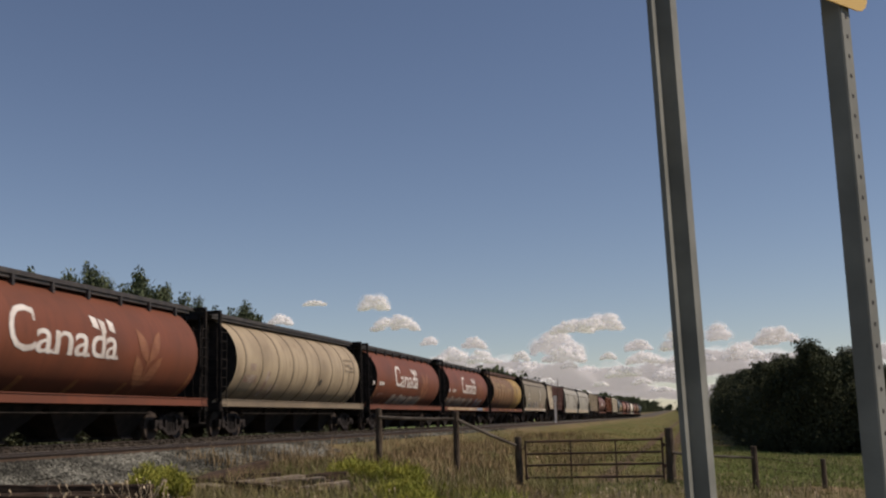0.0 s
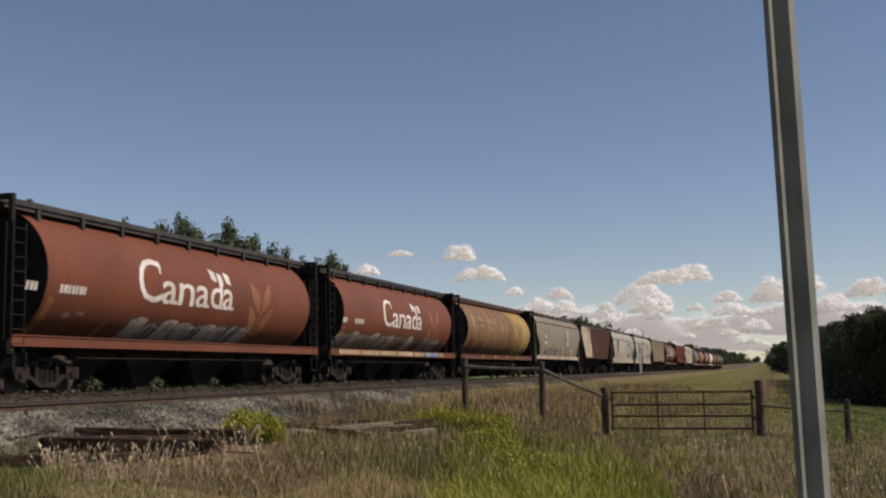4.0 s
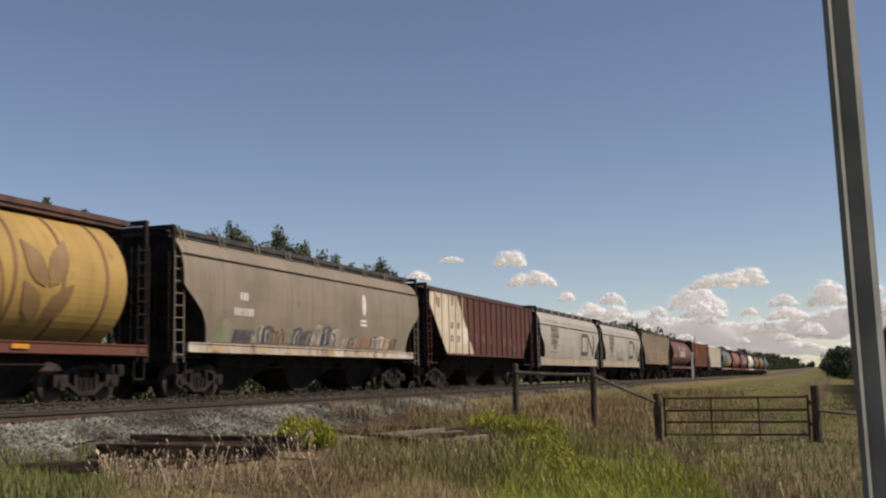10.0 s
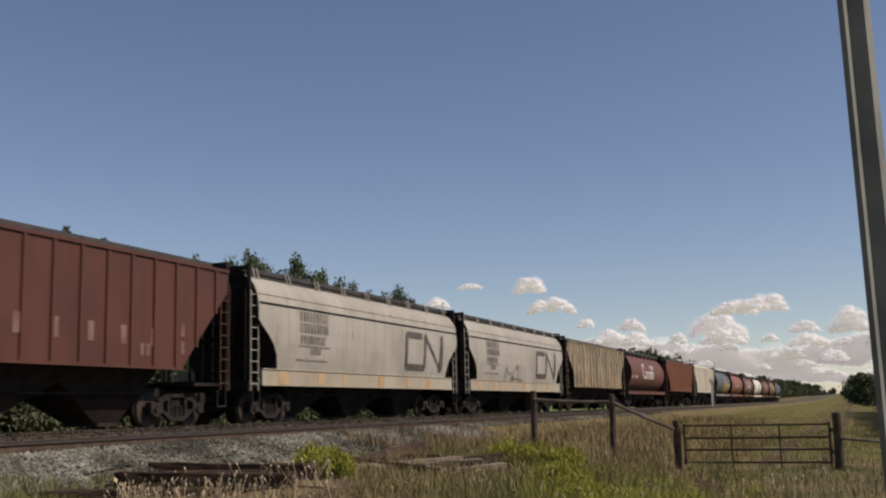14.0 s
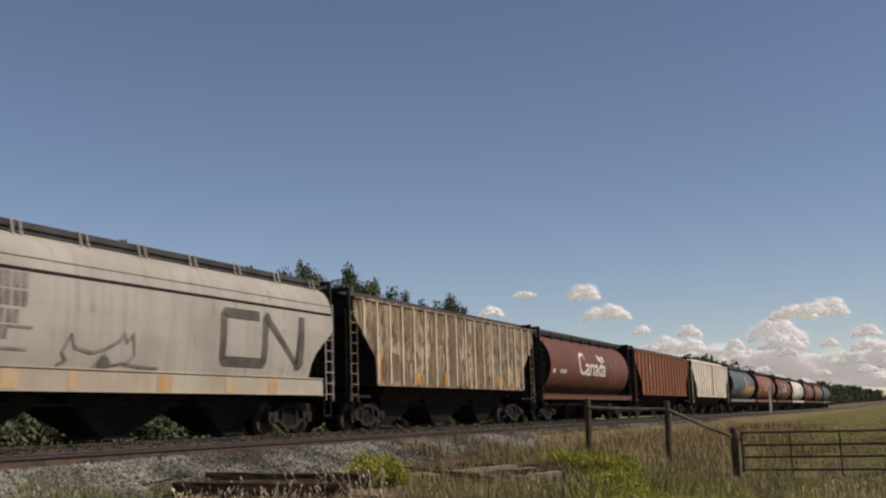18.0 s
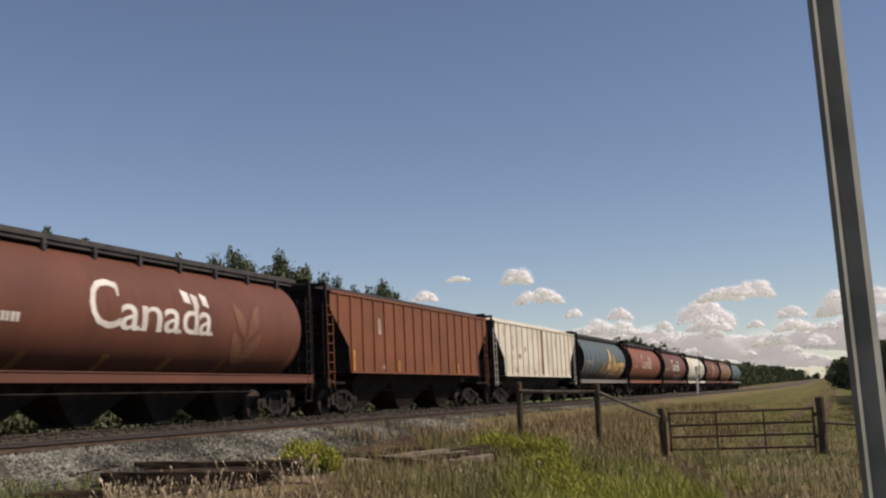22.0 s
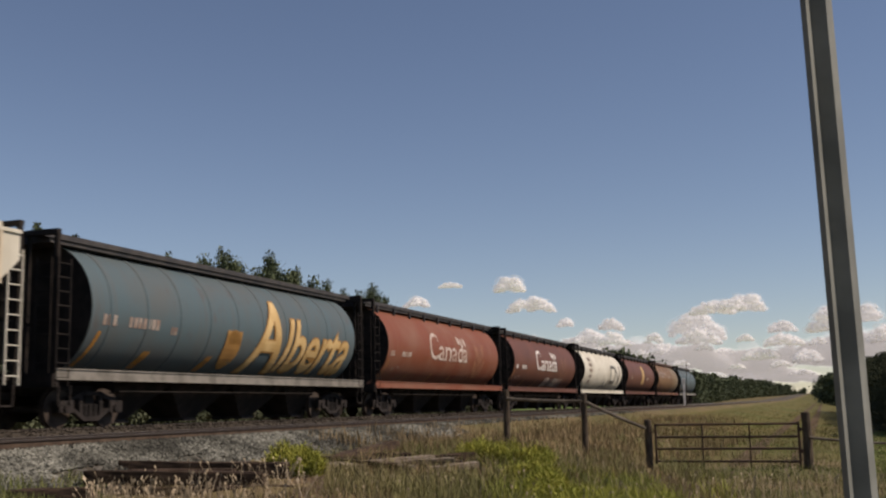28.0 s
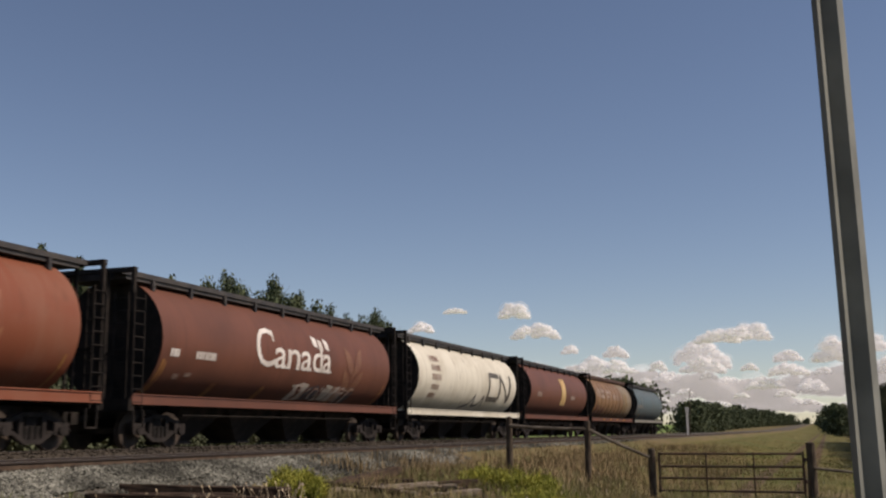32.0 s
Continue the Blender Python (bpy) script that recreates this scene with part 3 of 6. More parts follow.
CYL = [(1.36, 0.62)] + [(2.90 + 1.60 * math.sin(radians(a)), 1.60 * math.cos(radians(a))) for a in range(-66, 70, 6)] + [(4.42, 0.52)]
FLOW = [(1.36, 1.42), (1.6, 1.46), (2.0, 1.52), (2.5, 1.575), (3.0, 1.60), (3.4, 1.59), (3.70, 1.56), (3.95, 1.50), (4.12, 1.42), (4.28, 1.30), (4.40, 1.10), (4.46, 0.7)]
RIBBED = [(1.58, 1.50), (4.30, 1.50), (4.36, 1.44), (4.46, 0.75)]


def hull(rows, ny, swell=None):
    """A body lofted upwards from rows of (height, half length, half width)."""
    bm = bmesh.new()
    loops = []
    for z, ye, w in rows:
        ys = [ye * (2 * i / ny - 1) for i in range(ny + 1)]
        a = [bm.verts.new((w + (swell(y, z) if swell else 0), y, z)) for y in ys]
        b = [bm.verts.new((-w - (swell(y, z) if swell else 0), y, z)) for y in ys]
        loops.append((a, b))
    for (a, b), (c, d) in zip(loops, loops[1:]):
        for i in range(ny):
            bm.faces.new((a[i], a[i + 1], c[i + 1], c[i]))
            bm.faces.new((b[i + 1], b[i], d[i], d[i + 1]))
        # end faces take slot 1, a colour that holds the shade between cars
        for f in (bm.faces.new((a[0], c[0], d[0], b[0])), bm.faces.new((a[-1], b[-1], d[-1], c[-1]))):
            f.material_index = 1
    for a, b in (loops[0], loops[-1]):
        for i in range(ny):
            bm.faces.new((a[i], b[i], b[i + 1], a[i + 1]))
    return bm


def wrap(bm, pairs, off=0.014, step=0.14):
    """Lays flat work drawn in (y, z) on the side of a car body."""
    low, high = min(v.co.z for v in bm.verts), max(v.co.z for v in bm.verts)
    z = low + step
    while z < high - 0.01:
        bmesh.ops.bisect_plane(bm, geom=bm.verts[:] + bm.edges[:] + bm.faces[:], plane_co=(0, 0, z), plane_no=(0, 0, 1))
        z += step
    for v in bm.verts:
        v.co.x = outline_at(v.co.z, pairs) + off
    return bm


def flat(bm, pts):
    f = bm.faces.new([bm.verts.new((0, *p)) for p in pts])
    if len(pts) > 4:
        bmesh.ops.triangulate(bm, faces=[f])


def word(text, size, stretch=1.0, thick=0.0):
    """The outline of a word as a flat mesh in (y, z) that starts at the origin."""
    cu = bpy.data.curves.new("word", "FONT")
    cu.body, cu.size, cu.offset, cu.resolution_u = text, size, thick, 3
    ob = new("word", cu)
    bpy.context.view_layer.update()
    me = bpy.data.meshes.new_from_object(ob.evaluated_get(bpy.context.evaluated_depsgraph_get()))
    bpy.data.objects.remove(ob)
    pts = [(v.co.x * stretch, v.co.y) for v in me.vertices]
    faces = [tuple(p.vertices) for p in me.polygons]
    bpy.data.meshes.remove(me)
    return pts, faces


def add_word(bm, text, size, y, z, stretch=1.0, thick=0.0):
    pts, faces = word(text, size, stretch, thick)
    vs = [bm.verts.new((0, y + p, z + q)) for p, q in pts]
    for f in faces:
        bm.faces.new([vs[i] for i in f])
    return y + max(p for p, q in pts)


def wordmark(car, pairs, y, z, width=5.12, material="letter"):
    """The country's name with its small flag over the last letter."""
    spans = (("C", 1.69, 0.0, 0.222), ("a", 1.32, 0.222, 0.368), ("n", 1.32, 0.385, 0.545), ("a", 1.32, 0.562, 0.708), ("d", 1.32, 0.722, 0.862), ("a", 1.32, 0.868, 0.994))
    bm = bmesh.new()
    for text, size, lo, hi in spans:
        pts, faces = word(text, size, 1.0, 0.0 if text == "C" else 0.010)
        low, high = min(q[0] for q in pts), max(q[0] for q in pts)
        k = (hi - lo) * width / (high - low)
        vs = [bm.verts.new((0, y + lo * width + (q[0] - low) * k, z + q[1])) for q in pts]
        for f in faces:
            bm.faces.new([vs[i] for i in f])
    # the feet of the letters
    for u in (0.366, 0.398, 0.535, 0.705, 0.860, 0.995):
        yy = y + u * width
        flat(bm, [(yy - 0.12, z), (yy + 0.07, z), (yy + 0.07, z + 0.05), (yy - 0.12, z + 0.05)])
    yy = y + 0.208 * width
    flat(bm, [(yy - 0.05, z + 0.78), (yy + 0.03, z + 0.78), (yy + 0.03, z + 1.13), (yy - 0.05, z + 1.13)])
    part("country_name", wrap(bm, pairs), M[material], car, "white painted country name")
    fy, fz = y + 0.745 * width, z + 0.88
    for a, b, drop in ((0.0, 0.30, 0.02), (0.42, 0.68, 0.10), (0.86, 1.14, 0.06)):
        bm = bmesh.new()
        flat(bm, [(fy + a, fz - drop - 0.02), (fy + b, fz - drop - 0.08), (fy + b - 0.03, fz + 0.24 - drop), (fy + a - 0.05, fz + 0.32 - drop)])
        part("flag_block", wrap(bm, pairs), M[material], car)


def glyph(car, pairs, y, z, w, h, material, name):
    bm = bmesh.new()
    flat(bm, [(y, z), (y + w, z), (y + w, z + h), (y, z + h)])
    part(name, wrap(bm, pairs), M[material], car)


def bars(car, pairs, spec, material, name="marking"):
    """Rows of small plain blocks where small writing stands: (y, z, number, height)."""
    for y, z, count, h in spec:
        for i in range(count):
            glyph(car, pairs, y + i * h * 0.72, z, h * (0.46 + 0.08 * (i % 2)), h, material, name)


def stripes(car, pairs, spec, material="orange", name="reflector"):
    for y, z, w, h, lean in spec:
        bm = bmesh.new()
        flat(bm, [(y, z), (y + w, z), (y + w + lean, z + h), (y + lean, z + h)])
        part(name, wrap(bm, pairs, 0.02), M[material], car)


def leaf_shape(root, tip, belly):
    """A pointed leaf from its root to its tip, bulging by the belly's share of its length."""
    r, t = Vector(root), Vector(tip)
    d = t - r
    n = Vector((-d.y, d.x)) * belly
    out = [(u, math.sin(math.pi * u ** 0.85)) for u in (0.0, 0.2, 0.45, 0.7, 0.9, 1.0)]
    return [tuple(r + d * u + n * w) for u, w in out] + [tuple(r + d * u - n * w) for u, w in out[-2:0:-1]]


def wheat(car, pairs, y, z, k=1.0, material="wheat"):
    """An ear of two pairs of broad leaves on a stem, worn close to the body's own colour."""
    bm = bmesh.new()
    for low, high, spread in ((0.20, 1.15, 0.80), (0.95, 1.95, 0.72)):
        for side in (-1, 1):
            flat(bm, leaf_shape((y + side * 0.06, z + low * k), (y + side * spread * k, z + high * k), 0.20))
    flat(bm, [(y - 0.05, z), (y + 0.05, z), (y + 0.04, z + 1.0 * k), (y - 0.04, z + 1.0 * k)])
    part("wheat_emblem", wrap(bm, pairs), M[material], car, "faded wheat ear")


def graffiti(car, pairs, y0, y1, z0, z1, colours, seed, count=6):
    """A row of fat slanting sprayed letters without meaning, each a dark ground with bent strokes of several colours on it."""
    rnd = random.Random(seed)
    step = (y1 - y0) / count
    for i in range(count):
        a = y0 + step * i
        top = z1 - rnd.uniform(0, 0.22) * (z1 - z0)
        low = z0 + rnd.uniform(0, 0.10) * (z1 - z0)
        lean = rnd.uniform(-0.05, 0.25) * step
        bm = bmesh.new()
        flat(bm, [(a, low), (a + step * 1.06, low + 0.03), (a + step * 1.1 + lean, top - 0.04), (a + step * 0.62 + lean, top), (a + step * 0.1 + lean, top - 0.09)])
        part("graffiti_ground", wrap(bm, pairs, 0.013 + 0.0005 * (i % 3)), M["graf_dark" if i % 3 == 1 else colours[i % len(colours)]], car)
        for k in range(3):
            mm = colours[rnd.randrange(len(colours))]
            u = a + step * (0.08 + 0.30 * k) + rnd.uniform(-0.03, 0.03)
            w = step * rnd.uniform(0.10, 0.17)
            b1, b2 = rnd.uniform(-0.14, 0.2) * step, rnd.uniform(-0.2, 0.2) * step
            h = (top - low) * rnd.uniform(0.72, 0.95)
            bm = bmesh.new()
            mid = low + h * rnd.uniform(0.4, 0.65)
            flat(bm, [(u, low + 0.03), (u + w, low + 0.03), (u + w + b1, mid), (u + b1, mid)])
            flat(bm, [(u + b1, mid), (u + w + b1, mid), (u + w + b2 + lean, low + h), (u + b2 + lean, low + h)])
            if rnd.random() < 0.6:
                flat(bm, [(u + b2 + lean, low + h), (u + b2 + lean + step * 0.3, low + h * 0.93), (u + b2 + lean + step * 0.3, low + h * 0.80), (u + b2 + lean, low + h * 0.86)])
            part("graffiti_stroke", wrap(bm, pairs, 0.019 + 0.002 * k), M[mm], car)


def scrawl(car, pairs, pts, material, wide=0.03):
    """One thin wandering spray line through the points."""
    bm = bmesh.new()
    for a, c in zip(pts, pts[1:]):
        d = Vector((c[0] - a[0], c[1] - a[1]))
        n = Vector((-d.y, d.x)).normalized() * wide
        e = d.normalized() * wide * 0.6
        flat(bm, [(a[0] - n.x - e.x, a[1] - n.y - e.y), (c[0] - n.x + e.x, c[1] - n.y + e.y), (c[0] + n.x + e.x, c[1] + n.y + e.y), (a[0] + n.x - e.x, a[1] + n.y - e.y)])
    part("graffiti_line", wrap(bm, pairs, 0.018), M[material], car)


def emblem_plain(car, pairs, y, z, wide, high, material="mark_dark"):
    """The railway's mark, kept to plain bands: a bracket open to one side, a slanting band and two uprights."""
    t, c = 0.175 * high, 0.11 * high
    a, b = wide * 0.47, wide * 0.43
    m, r = wide * 0.985, wide - t
    shapes = [[(0, c), (t, c), (t, high - c), (0, high - c)], [(0, c), (c, 0), (a + t - c, 0), (a + t, c), (a, t), (t, t)], [(0, high - c), (t, high - t), (b, high - t), (b, high), (c, high)],
              [(a, t), (a + t, c), (a + t, high - c * 1.6), (a, high - c)], [(a, high - c), (a + c, high), (a + t * 1.15, high), (a + t * 1.5, high - c), (m - t * 0.6, t * 0.5), (r - t * 0.55, 0), (r - t * 0.95, c)],
              [(r - t * 0.75, 0), (r + t * 0.3, 0), (wide, c), (wide, high), (wide - t, high), (wide - t, t * 0.6)]]
    for pts in shapes:
        bm = bmesh.new()
        flat(bm, [(y + p, z + q) for p, q in pts])
        part("emblem_band", wrap(bm, pairs), M[material], car)


def patch(car, pairs, pts, material, name="paint_panel", label="", off=0.010):
    bm = bmesh.new()
    flat(bm, pts)
    part(name, wrap(bm, pairs, off), M[material], car, label)


def wheelset_mesh():
    bm = bmesh.new()
    for s in (-1, 1):
        x = s * 0.755
        tube(bm, (x - 0.055, 0, 0), (x + 0.055, 0, 0), 0.455, 28)
        tube(bm, (x - s * 0.075, 0, 0), (x - s * 0.05, 0, 0), 0.485, 28)
        tube(bm, (x + s * 0.05, 0, 0), (x + s * 0.075, 0, 0), 0.18, 12)
        for i in range(3):
            a = 2 * math.pi * i / 3
            tube(bm, (x + s * 0.05, 0.29 * math.cos(a), 0.29 * math.sin(a)), (x + s * 0.062, 0.29 * math.cos(a), 0.29 * math.sin(a)), 0.06, 8)
    tube(bm, (-0.98, 0, 0), (0.98, 0, 0), 0.085, 12)
    return finish(bm, "wheelset", M["wheel"])


def side_frame_mesh():
    bm = bmesh.new()
    out = [(-1.12, 0.40), (-0.72, 0.40), (-0.60, 0.32), (-0.25, 0.17), (0.25, 0.17), (0.60, 0.32), (0.72, 0.40), (1.12, 0.40), (1.12, 0.60), (0.70, 0.68), (0.30, 0.82), (-0.30, 0.82), (-0.70, 0.68), (-1.12, 0.60)]
    for y0, y1, z0, z1 in ((-1.14, -0.66, 0.36, 0.64), (0.66, 1.14, 0.36, 0.64)):
        prism(bm, [(y0, z0), (y1, z0), (y1, z1), (y0, z1)], "x", -0.09, 0.09)
    prism(bm, [(-0.80, 0.58), (-0.30, 0.76), (0.30, 0.76), (0.80, 0.58), (0.80, 0.70), (0.32, 0.86), (-0.32, 0.86), (-0.80, 0.70)], "x", -0.07, 0.07)
    prism(bm, [(-0.72, 0.42), (-0.26, 0.16), (0.26, 0.16), (0.72, 0.42), (0.62, 0.46), (0.24, 0.27), (-0.24, 0.27), (-0.62, 0.46)], "x", -0.07, 0.07)
    for y in (-0.36, 0.36):
        prism(bm, [(y - 0.06, 0.24), (y + 0.06, 0.24), (y + 0.06, 0.80), (y - 0.06, 0.80)], "x", -0.065, 0.065)
    for y in (-0.18, 0.0, 0.18):
        tube(bm, (0, y, 0.27), (0, y, 0.56), 0.075, 8)
    for y in (-0.90, 0.90):
        tube(bm, (0.06, y, 0.455), (0.15, y, 0.455), 0.12, 10)
    return finish(bm, "side_frame", M["truck"])


def bolster_mesh():
    bm = bmesh.new()
    box(bm, (0, 0, 0.66), (2.0, 0.34, 0.26))
    box(bm, (0, 0, 0.86), (0.6, 0.5, 0.22))
    box(bm, (0, -0.52, 0.42), (1.5, 0.10, 0.14))
    box(bm, (0, 0.52, 0.42), (1.5, 0.10, 0.14))
    return finish(bm, "bolster", M["under"])


wheelsets = []


def truck(car, y):
    t = part("truck", once("bolster", bolster_mesh), None, car, "dark cast steel truck", at=pose(0, y, LIFT))
    for s in (-1, 1):
        part("side_frame", once("side_frame", side_frame_mesh), None, t, at=pose(s * 1.0, 0, 0, 0, 0, 0 if s > 0 else 180))
    for o in (-0.89, 0.89):
        wheelsets.append(part("wheelset", once("wheelset", wheelset_mesh), None, t, "worn steel wheels on their axle", at=pose(0, o, 0.455)))


def hopper_mesh(reach_a, reach_b, bottom, wide, apex, z0, material):
    """A funnel that spreads from its gate to where it meets its neighbours, under a straight skirt."""
    bm = bmesh.new()
    rings = []
    for z, hx, ya, yb in ((0.24, 0.44, bottom, bottom), (apex, wide * 0.74, reach_a, reach_b), (z0, wide, reach_a, reach_b)):
        rings.append([bm.verts.new(p) for p in ((-hx, -ya, z), (hx, -ya, z), (hx, yb, z), (-hx, yb, z))])
    for lo, hi in zip(rings, rings[1:]):
        for i in range(4):
            bm.faces.new((lo[i], lo[(i + 1) % 4], hi[(i + 1) % 4], hi[i]))
    bm.faces.new(rings[0])
    bm.faces.new(rings[-1])
    return finish(bm, "hopper", M[material])


def gate_mesh(bottom):
    bm = bmesh.new()
    box(bm, (0, 0, 0.225), (1.10, bottom * 2.2, 0.09))
    return finish(bm, "gate", M["truck"])


def ladder_mesh(h, w, n, key, material):
    bm = bmesh.new()
    for y in (-w / 2, w / 2):
        box(bm, (0, y, h / 2), (0.032, 0.032, h))
    for i in range(n):
        tube(bm, (0, -w / 2, h * (i + 0.6) / n), (0, w / 2, h * (i + 0.6) / n), 0.016, 6)
    return finish(bm, "ladder", material)


def end_frame_mesh(material, top):
    """Corner posts, cross beams, end platform and draft gear of one car end; +y is outwards from the body."""
    bm = bmesh.new()
    for x in (-1.38, 1.38):
        box(bm, (x, -0.05, (1.1 + top) / 2), (0.10, 0.10, top - 1.1))
    box(bm, (0, -0.05, top - 0.06), (2.86, 0.14, 0.12))
    box(bm, (0, -0.05, 2.45), (2.70, 0.06, 0.06))
    box(bm, (0, -0.05, 1.18), (2.9, 0.22, 0.30))
    box(bm, (0, -0.75, 1.20), (2.7, 1.5, 0.08))
    for x in (-0.6, 0.6):
        box(bm, (x, -0.05, (1.2 + top) / 2), (0.07, 0.07, top - 1.2))
    return finish(bm, "end_frame", material)


def coupler_mesh():
    bm = bmesh.new()
    box(bm, (0, 0.1, 0.86), (0.16, 0.7, 0.16))
    box(bm, (0, 0.42, 0.86), (0.30, 0.26, 0.30))
    box(bm, (0.10, 0.50, 0.86), (0.10, 0.14, 0.26))
    tube(bm, (0.3, 0.0, 0.95), (0.22, 0.45, 0.55), 0.03, 6)
    return finish(bm, "coupler", M["under"])


def brake_wheel_mesh():
    bm = bmesh.new()
    k = 18
    for i in range(k):
        a, b = 2 * math.pi * i / k, 2 * math.pi * (i + 1) / k
        tube(bm, (0.27 * math.cos(a), 0, 0.27 * math.sin(a)), (0.27 * math.cos(b), 0, 0.27 * math.sin(b)), 0.018, 5)
    for i in range(4):
        a = math.pi * i / 4
        tube(bm, (-0.27 * math.cos(a), 0, -0.27 * math.sin(a)), (0.27 * math.cos(a), 0, 0.27 * math.sin(a)), 0.012, 5)
    return finish(bm, "brake_wheel", M["under"])


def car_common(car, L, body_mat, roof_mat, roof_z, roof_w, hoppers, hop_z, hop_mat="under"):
    H = L / 2
    for s in (-1, 1):
        truck(car, s * (H - 2.35))
        turn = pose(0, s * (H - 0.55), 0, 0, 0, 0 if s > 0 else 180)
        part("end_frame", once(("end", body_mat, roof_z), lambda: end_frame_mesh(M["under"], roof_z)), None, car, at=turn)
        part("coupler", once("coupler", coupler_mesh), None, car, at=turn)
        for x in (-1, 1):
            part("ladder", once(("lad", body_mat), lambda: ladder_mesh(2.9, 0.42, 9, 0, M[body_mat])), None, car, at=pose(x * 1.46, s * (H - 0.78), 1.05))
        part("end_ladder", once(("lad", "under"), lambda: ladder_mesh(2.9, 0.42, 9, 0, M["under"])), None, car, at=pose(1.1, s * (H - 0.52), 1.05, 0, 0, 90))
        for x in (-1, 1):
            bm = bmesh.new()
            box(bm, (x * 1.44, s * (H - 0.9), 0.62), (0.04, 0.44, 0.04))
            for o in (-0.2, 0.2):
                box(bm, (x * 1.44, s * (H - 0.9) + o, 0.84), (0.04, 0.04, 0.44))
            part("step", bm, M["under"], car)
    part("brake_wheel", once("brake_wheel", brake_wheel_mesh), None, car, at=pose(-0.5, -(H - 0.45), 2.3))
    for s in (-1, 1):
        bm = bmesh.new()
        prism(bm, [(s * (roof_w - 0.25), roof_z - 0.05), (s * (roof_w + 0.22), roof_z - 0.05), (s * (roof_w + 0.22), roof_z - 0.13), (s * (roof_w + 0.25), roof_z - 0.13), (s * (roof_w + 0.25), roof_z), (s * (roof_w - 0.25), roof_z)], "y", -(L / 2 - 0.6), L / 2 - 0.6)
        part("running_board", bm, M[roof_mat], car, "dark steel grating walkway")
    bm = bmesh.new()
    top = roof_z - 0.06
    prism(bm, [(-roof_w - 0.2, top - 0.17), (roof_w + 0.2, top - 0.17), (roof_w + 0.2, top - 0.02), (0.3, top + 0.02), (-0.3, top + 0.02), (-roof_w - 0.2, top - 0.02)], "y", -(L / 2 - 0.9), L / 2 - 0.9)
    part("roof_deck", bm, M[roof_mat], car, "dark roof deck")
    pitch, bottom, apex = (3.2, 0.32, 1.16) if hoppers == 4 else (4.55, 0.42, 1.22)
    for i in range(hoppers):
        y = (i - (hoppers - 1) / 2) * pitch
        out = max(0.55, H - 3.45 - (hoppers - 1) / 2 * pitch)
        ra, rb = (out if i == 0 else pitch / 2), (out if i == hoppers - 1 else pitch / 2)
        key = ("hop", hop_mat, hoppers, round(hop_z, 2), round(ra, 1), round(rb, 1))
        hopper = part("hopper", once(key, lambda: hopper_mesh(ra, rb, bottom, 1.28, apex, hop_z, hop_mat)), None, car, "dark discharge hopper", at=pose(0, y, 0))
        part("gate", once(("gate", bottom), lambda: gate_mesh(bottom)), None, hopper, "rusty sliding gate")
    bm = bmesh.new()
    tube(bm, (0.9, -(H - 3.6), 0.95), (0.9, H - 3.6, 0.95), 0.035, 6)
    part("brake_pipe", bm, M["under"], car)
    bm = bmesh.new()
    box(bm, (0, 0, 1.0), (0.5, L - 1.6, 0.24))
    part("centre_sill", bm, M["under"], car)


def sill(car, L, material, z0, z1, x=1.50, short=1.3):
    for s in (-1, 1):
        bm = bmesh.new()
        prism(bm, [(s * (x - 0.10), z0), (s * x, z0), (s * x, z0 + 0.03), (s * (x - 0.03), z0 + 0.03), (s * (x - 0.03), z1 - 0.03), (s * x, z1 - 0.03), (s * x, z1), (s * (x - 0.10), z1)], "y", -(L / 2 - short), L / 2 - short)
        part("side_sill", bm, M[material], car)


def hatches(car, L, z, material, count=10):
    for i in range(count):
        y = (L - 4.6) * ((i + 0.5) / count - 0.5)
        bm = bmesh.new()
        box(bm, (0, y, z), (0.62, (L - 4.6) / count * 0.86, 0.10))
        box(bm, (0, y, z + 0.06), (0.50, (L - 4.6) / count * 0.7, 0.04))
        part("roof_hatch", bm, M[material], car)


def band_mesh(material, half=0.045):
    """A raised hoop over one side of a round body."""
    bm = bmesh.new()
    pts = [(w, z) for z, w in CYL if 1.45 < z < 4.40]
    rings = []
    for w, z in pts:
        n = Vector((w, 0, z - 2.90)).normalized()
        rings.append([bm.verts.new((w + n.x * o, y, z + n.z * o)) for y, o in ((-half - 0.03, -0.01), (-half, 0.024), (half, 0.024), (half + 0.03, -0.01))])
    for a, c in zip(rings, rings[1:]):
        for k in range(3):
            bm.faces.new((a[k], a[k + 1], c[k + 1], c[k]))
    return finish(bm, "band", M[material])


def cyl_car(car, L, material, sill_mat, roof="roof", bands=0, band_mat=None):
    ye = L / 2 - 1.60
    ny = 24
    rows = [(z, ye, w) for z, w in CYL]
    tank = part("tank", hull(rows, ny), M[material], car, smooth=True)
    tank.data.set_sharp_from_angle(angle=radians(40))
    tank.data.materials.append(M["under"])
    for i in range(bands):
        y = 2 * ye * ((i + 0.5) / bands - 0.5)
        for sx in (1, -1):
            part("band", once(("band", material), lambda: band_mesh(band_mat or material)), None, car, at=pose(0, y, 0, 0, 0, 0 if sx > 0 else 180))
    sill(car, L, sill_mat, 1.19, 1.45, 1.50, 0.6)
    # ladders near-black as well, the end shade put into their colour
    car_common(car, L, "under", roof, 4.60, 0.72, 4, 1.40)
    hatches(car, L, 4.47, roof, 5)
    if not bands:
        for i in range(9):
            y = (2 * ye - 0.8) * (i / 8 - 0.5)
            bm = bmesh.new()
            box(bm, (0.95, y, 4.33), (0.10, 0.10, 0.30))
            part("roof_bracket", bm, M[roof], car)


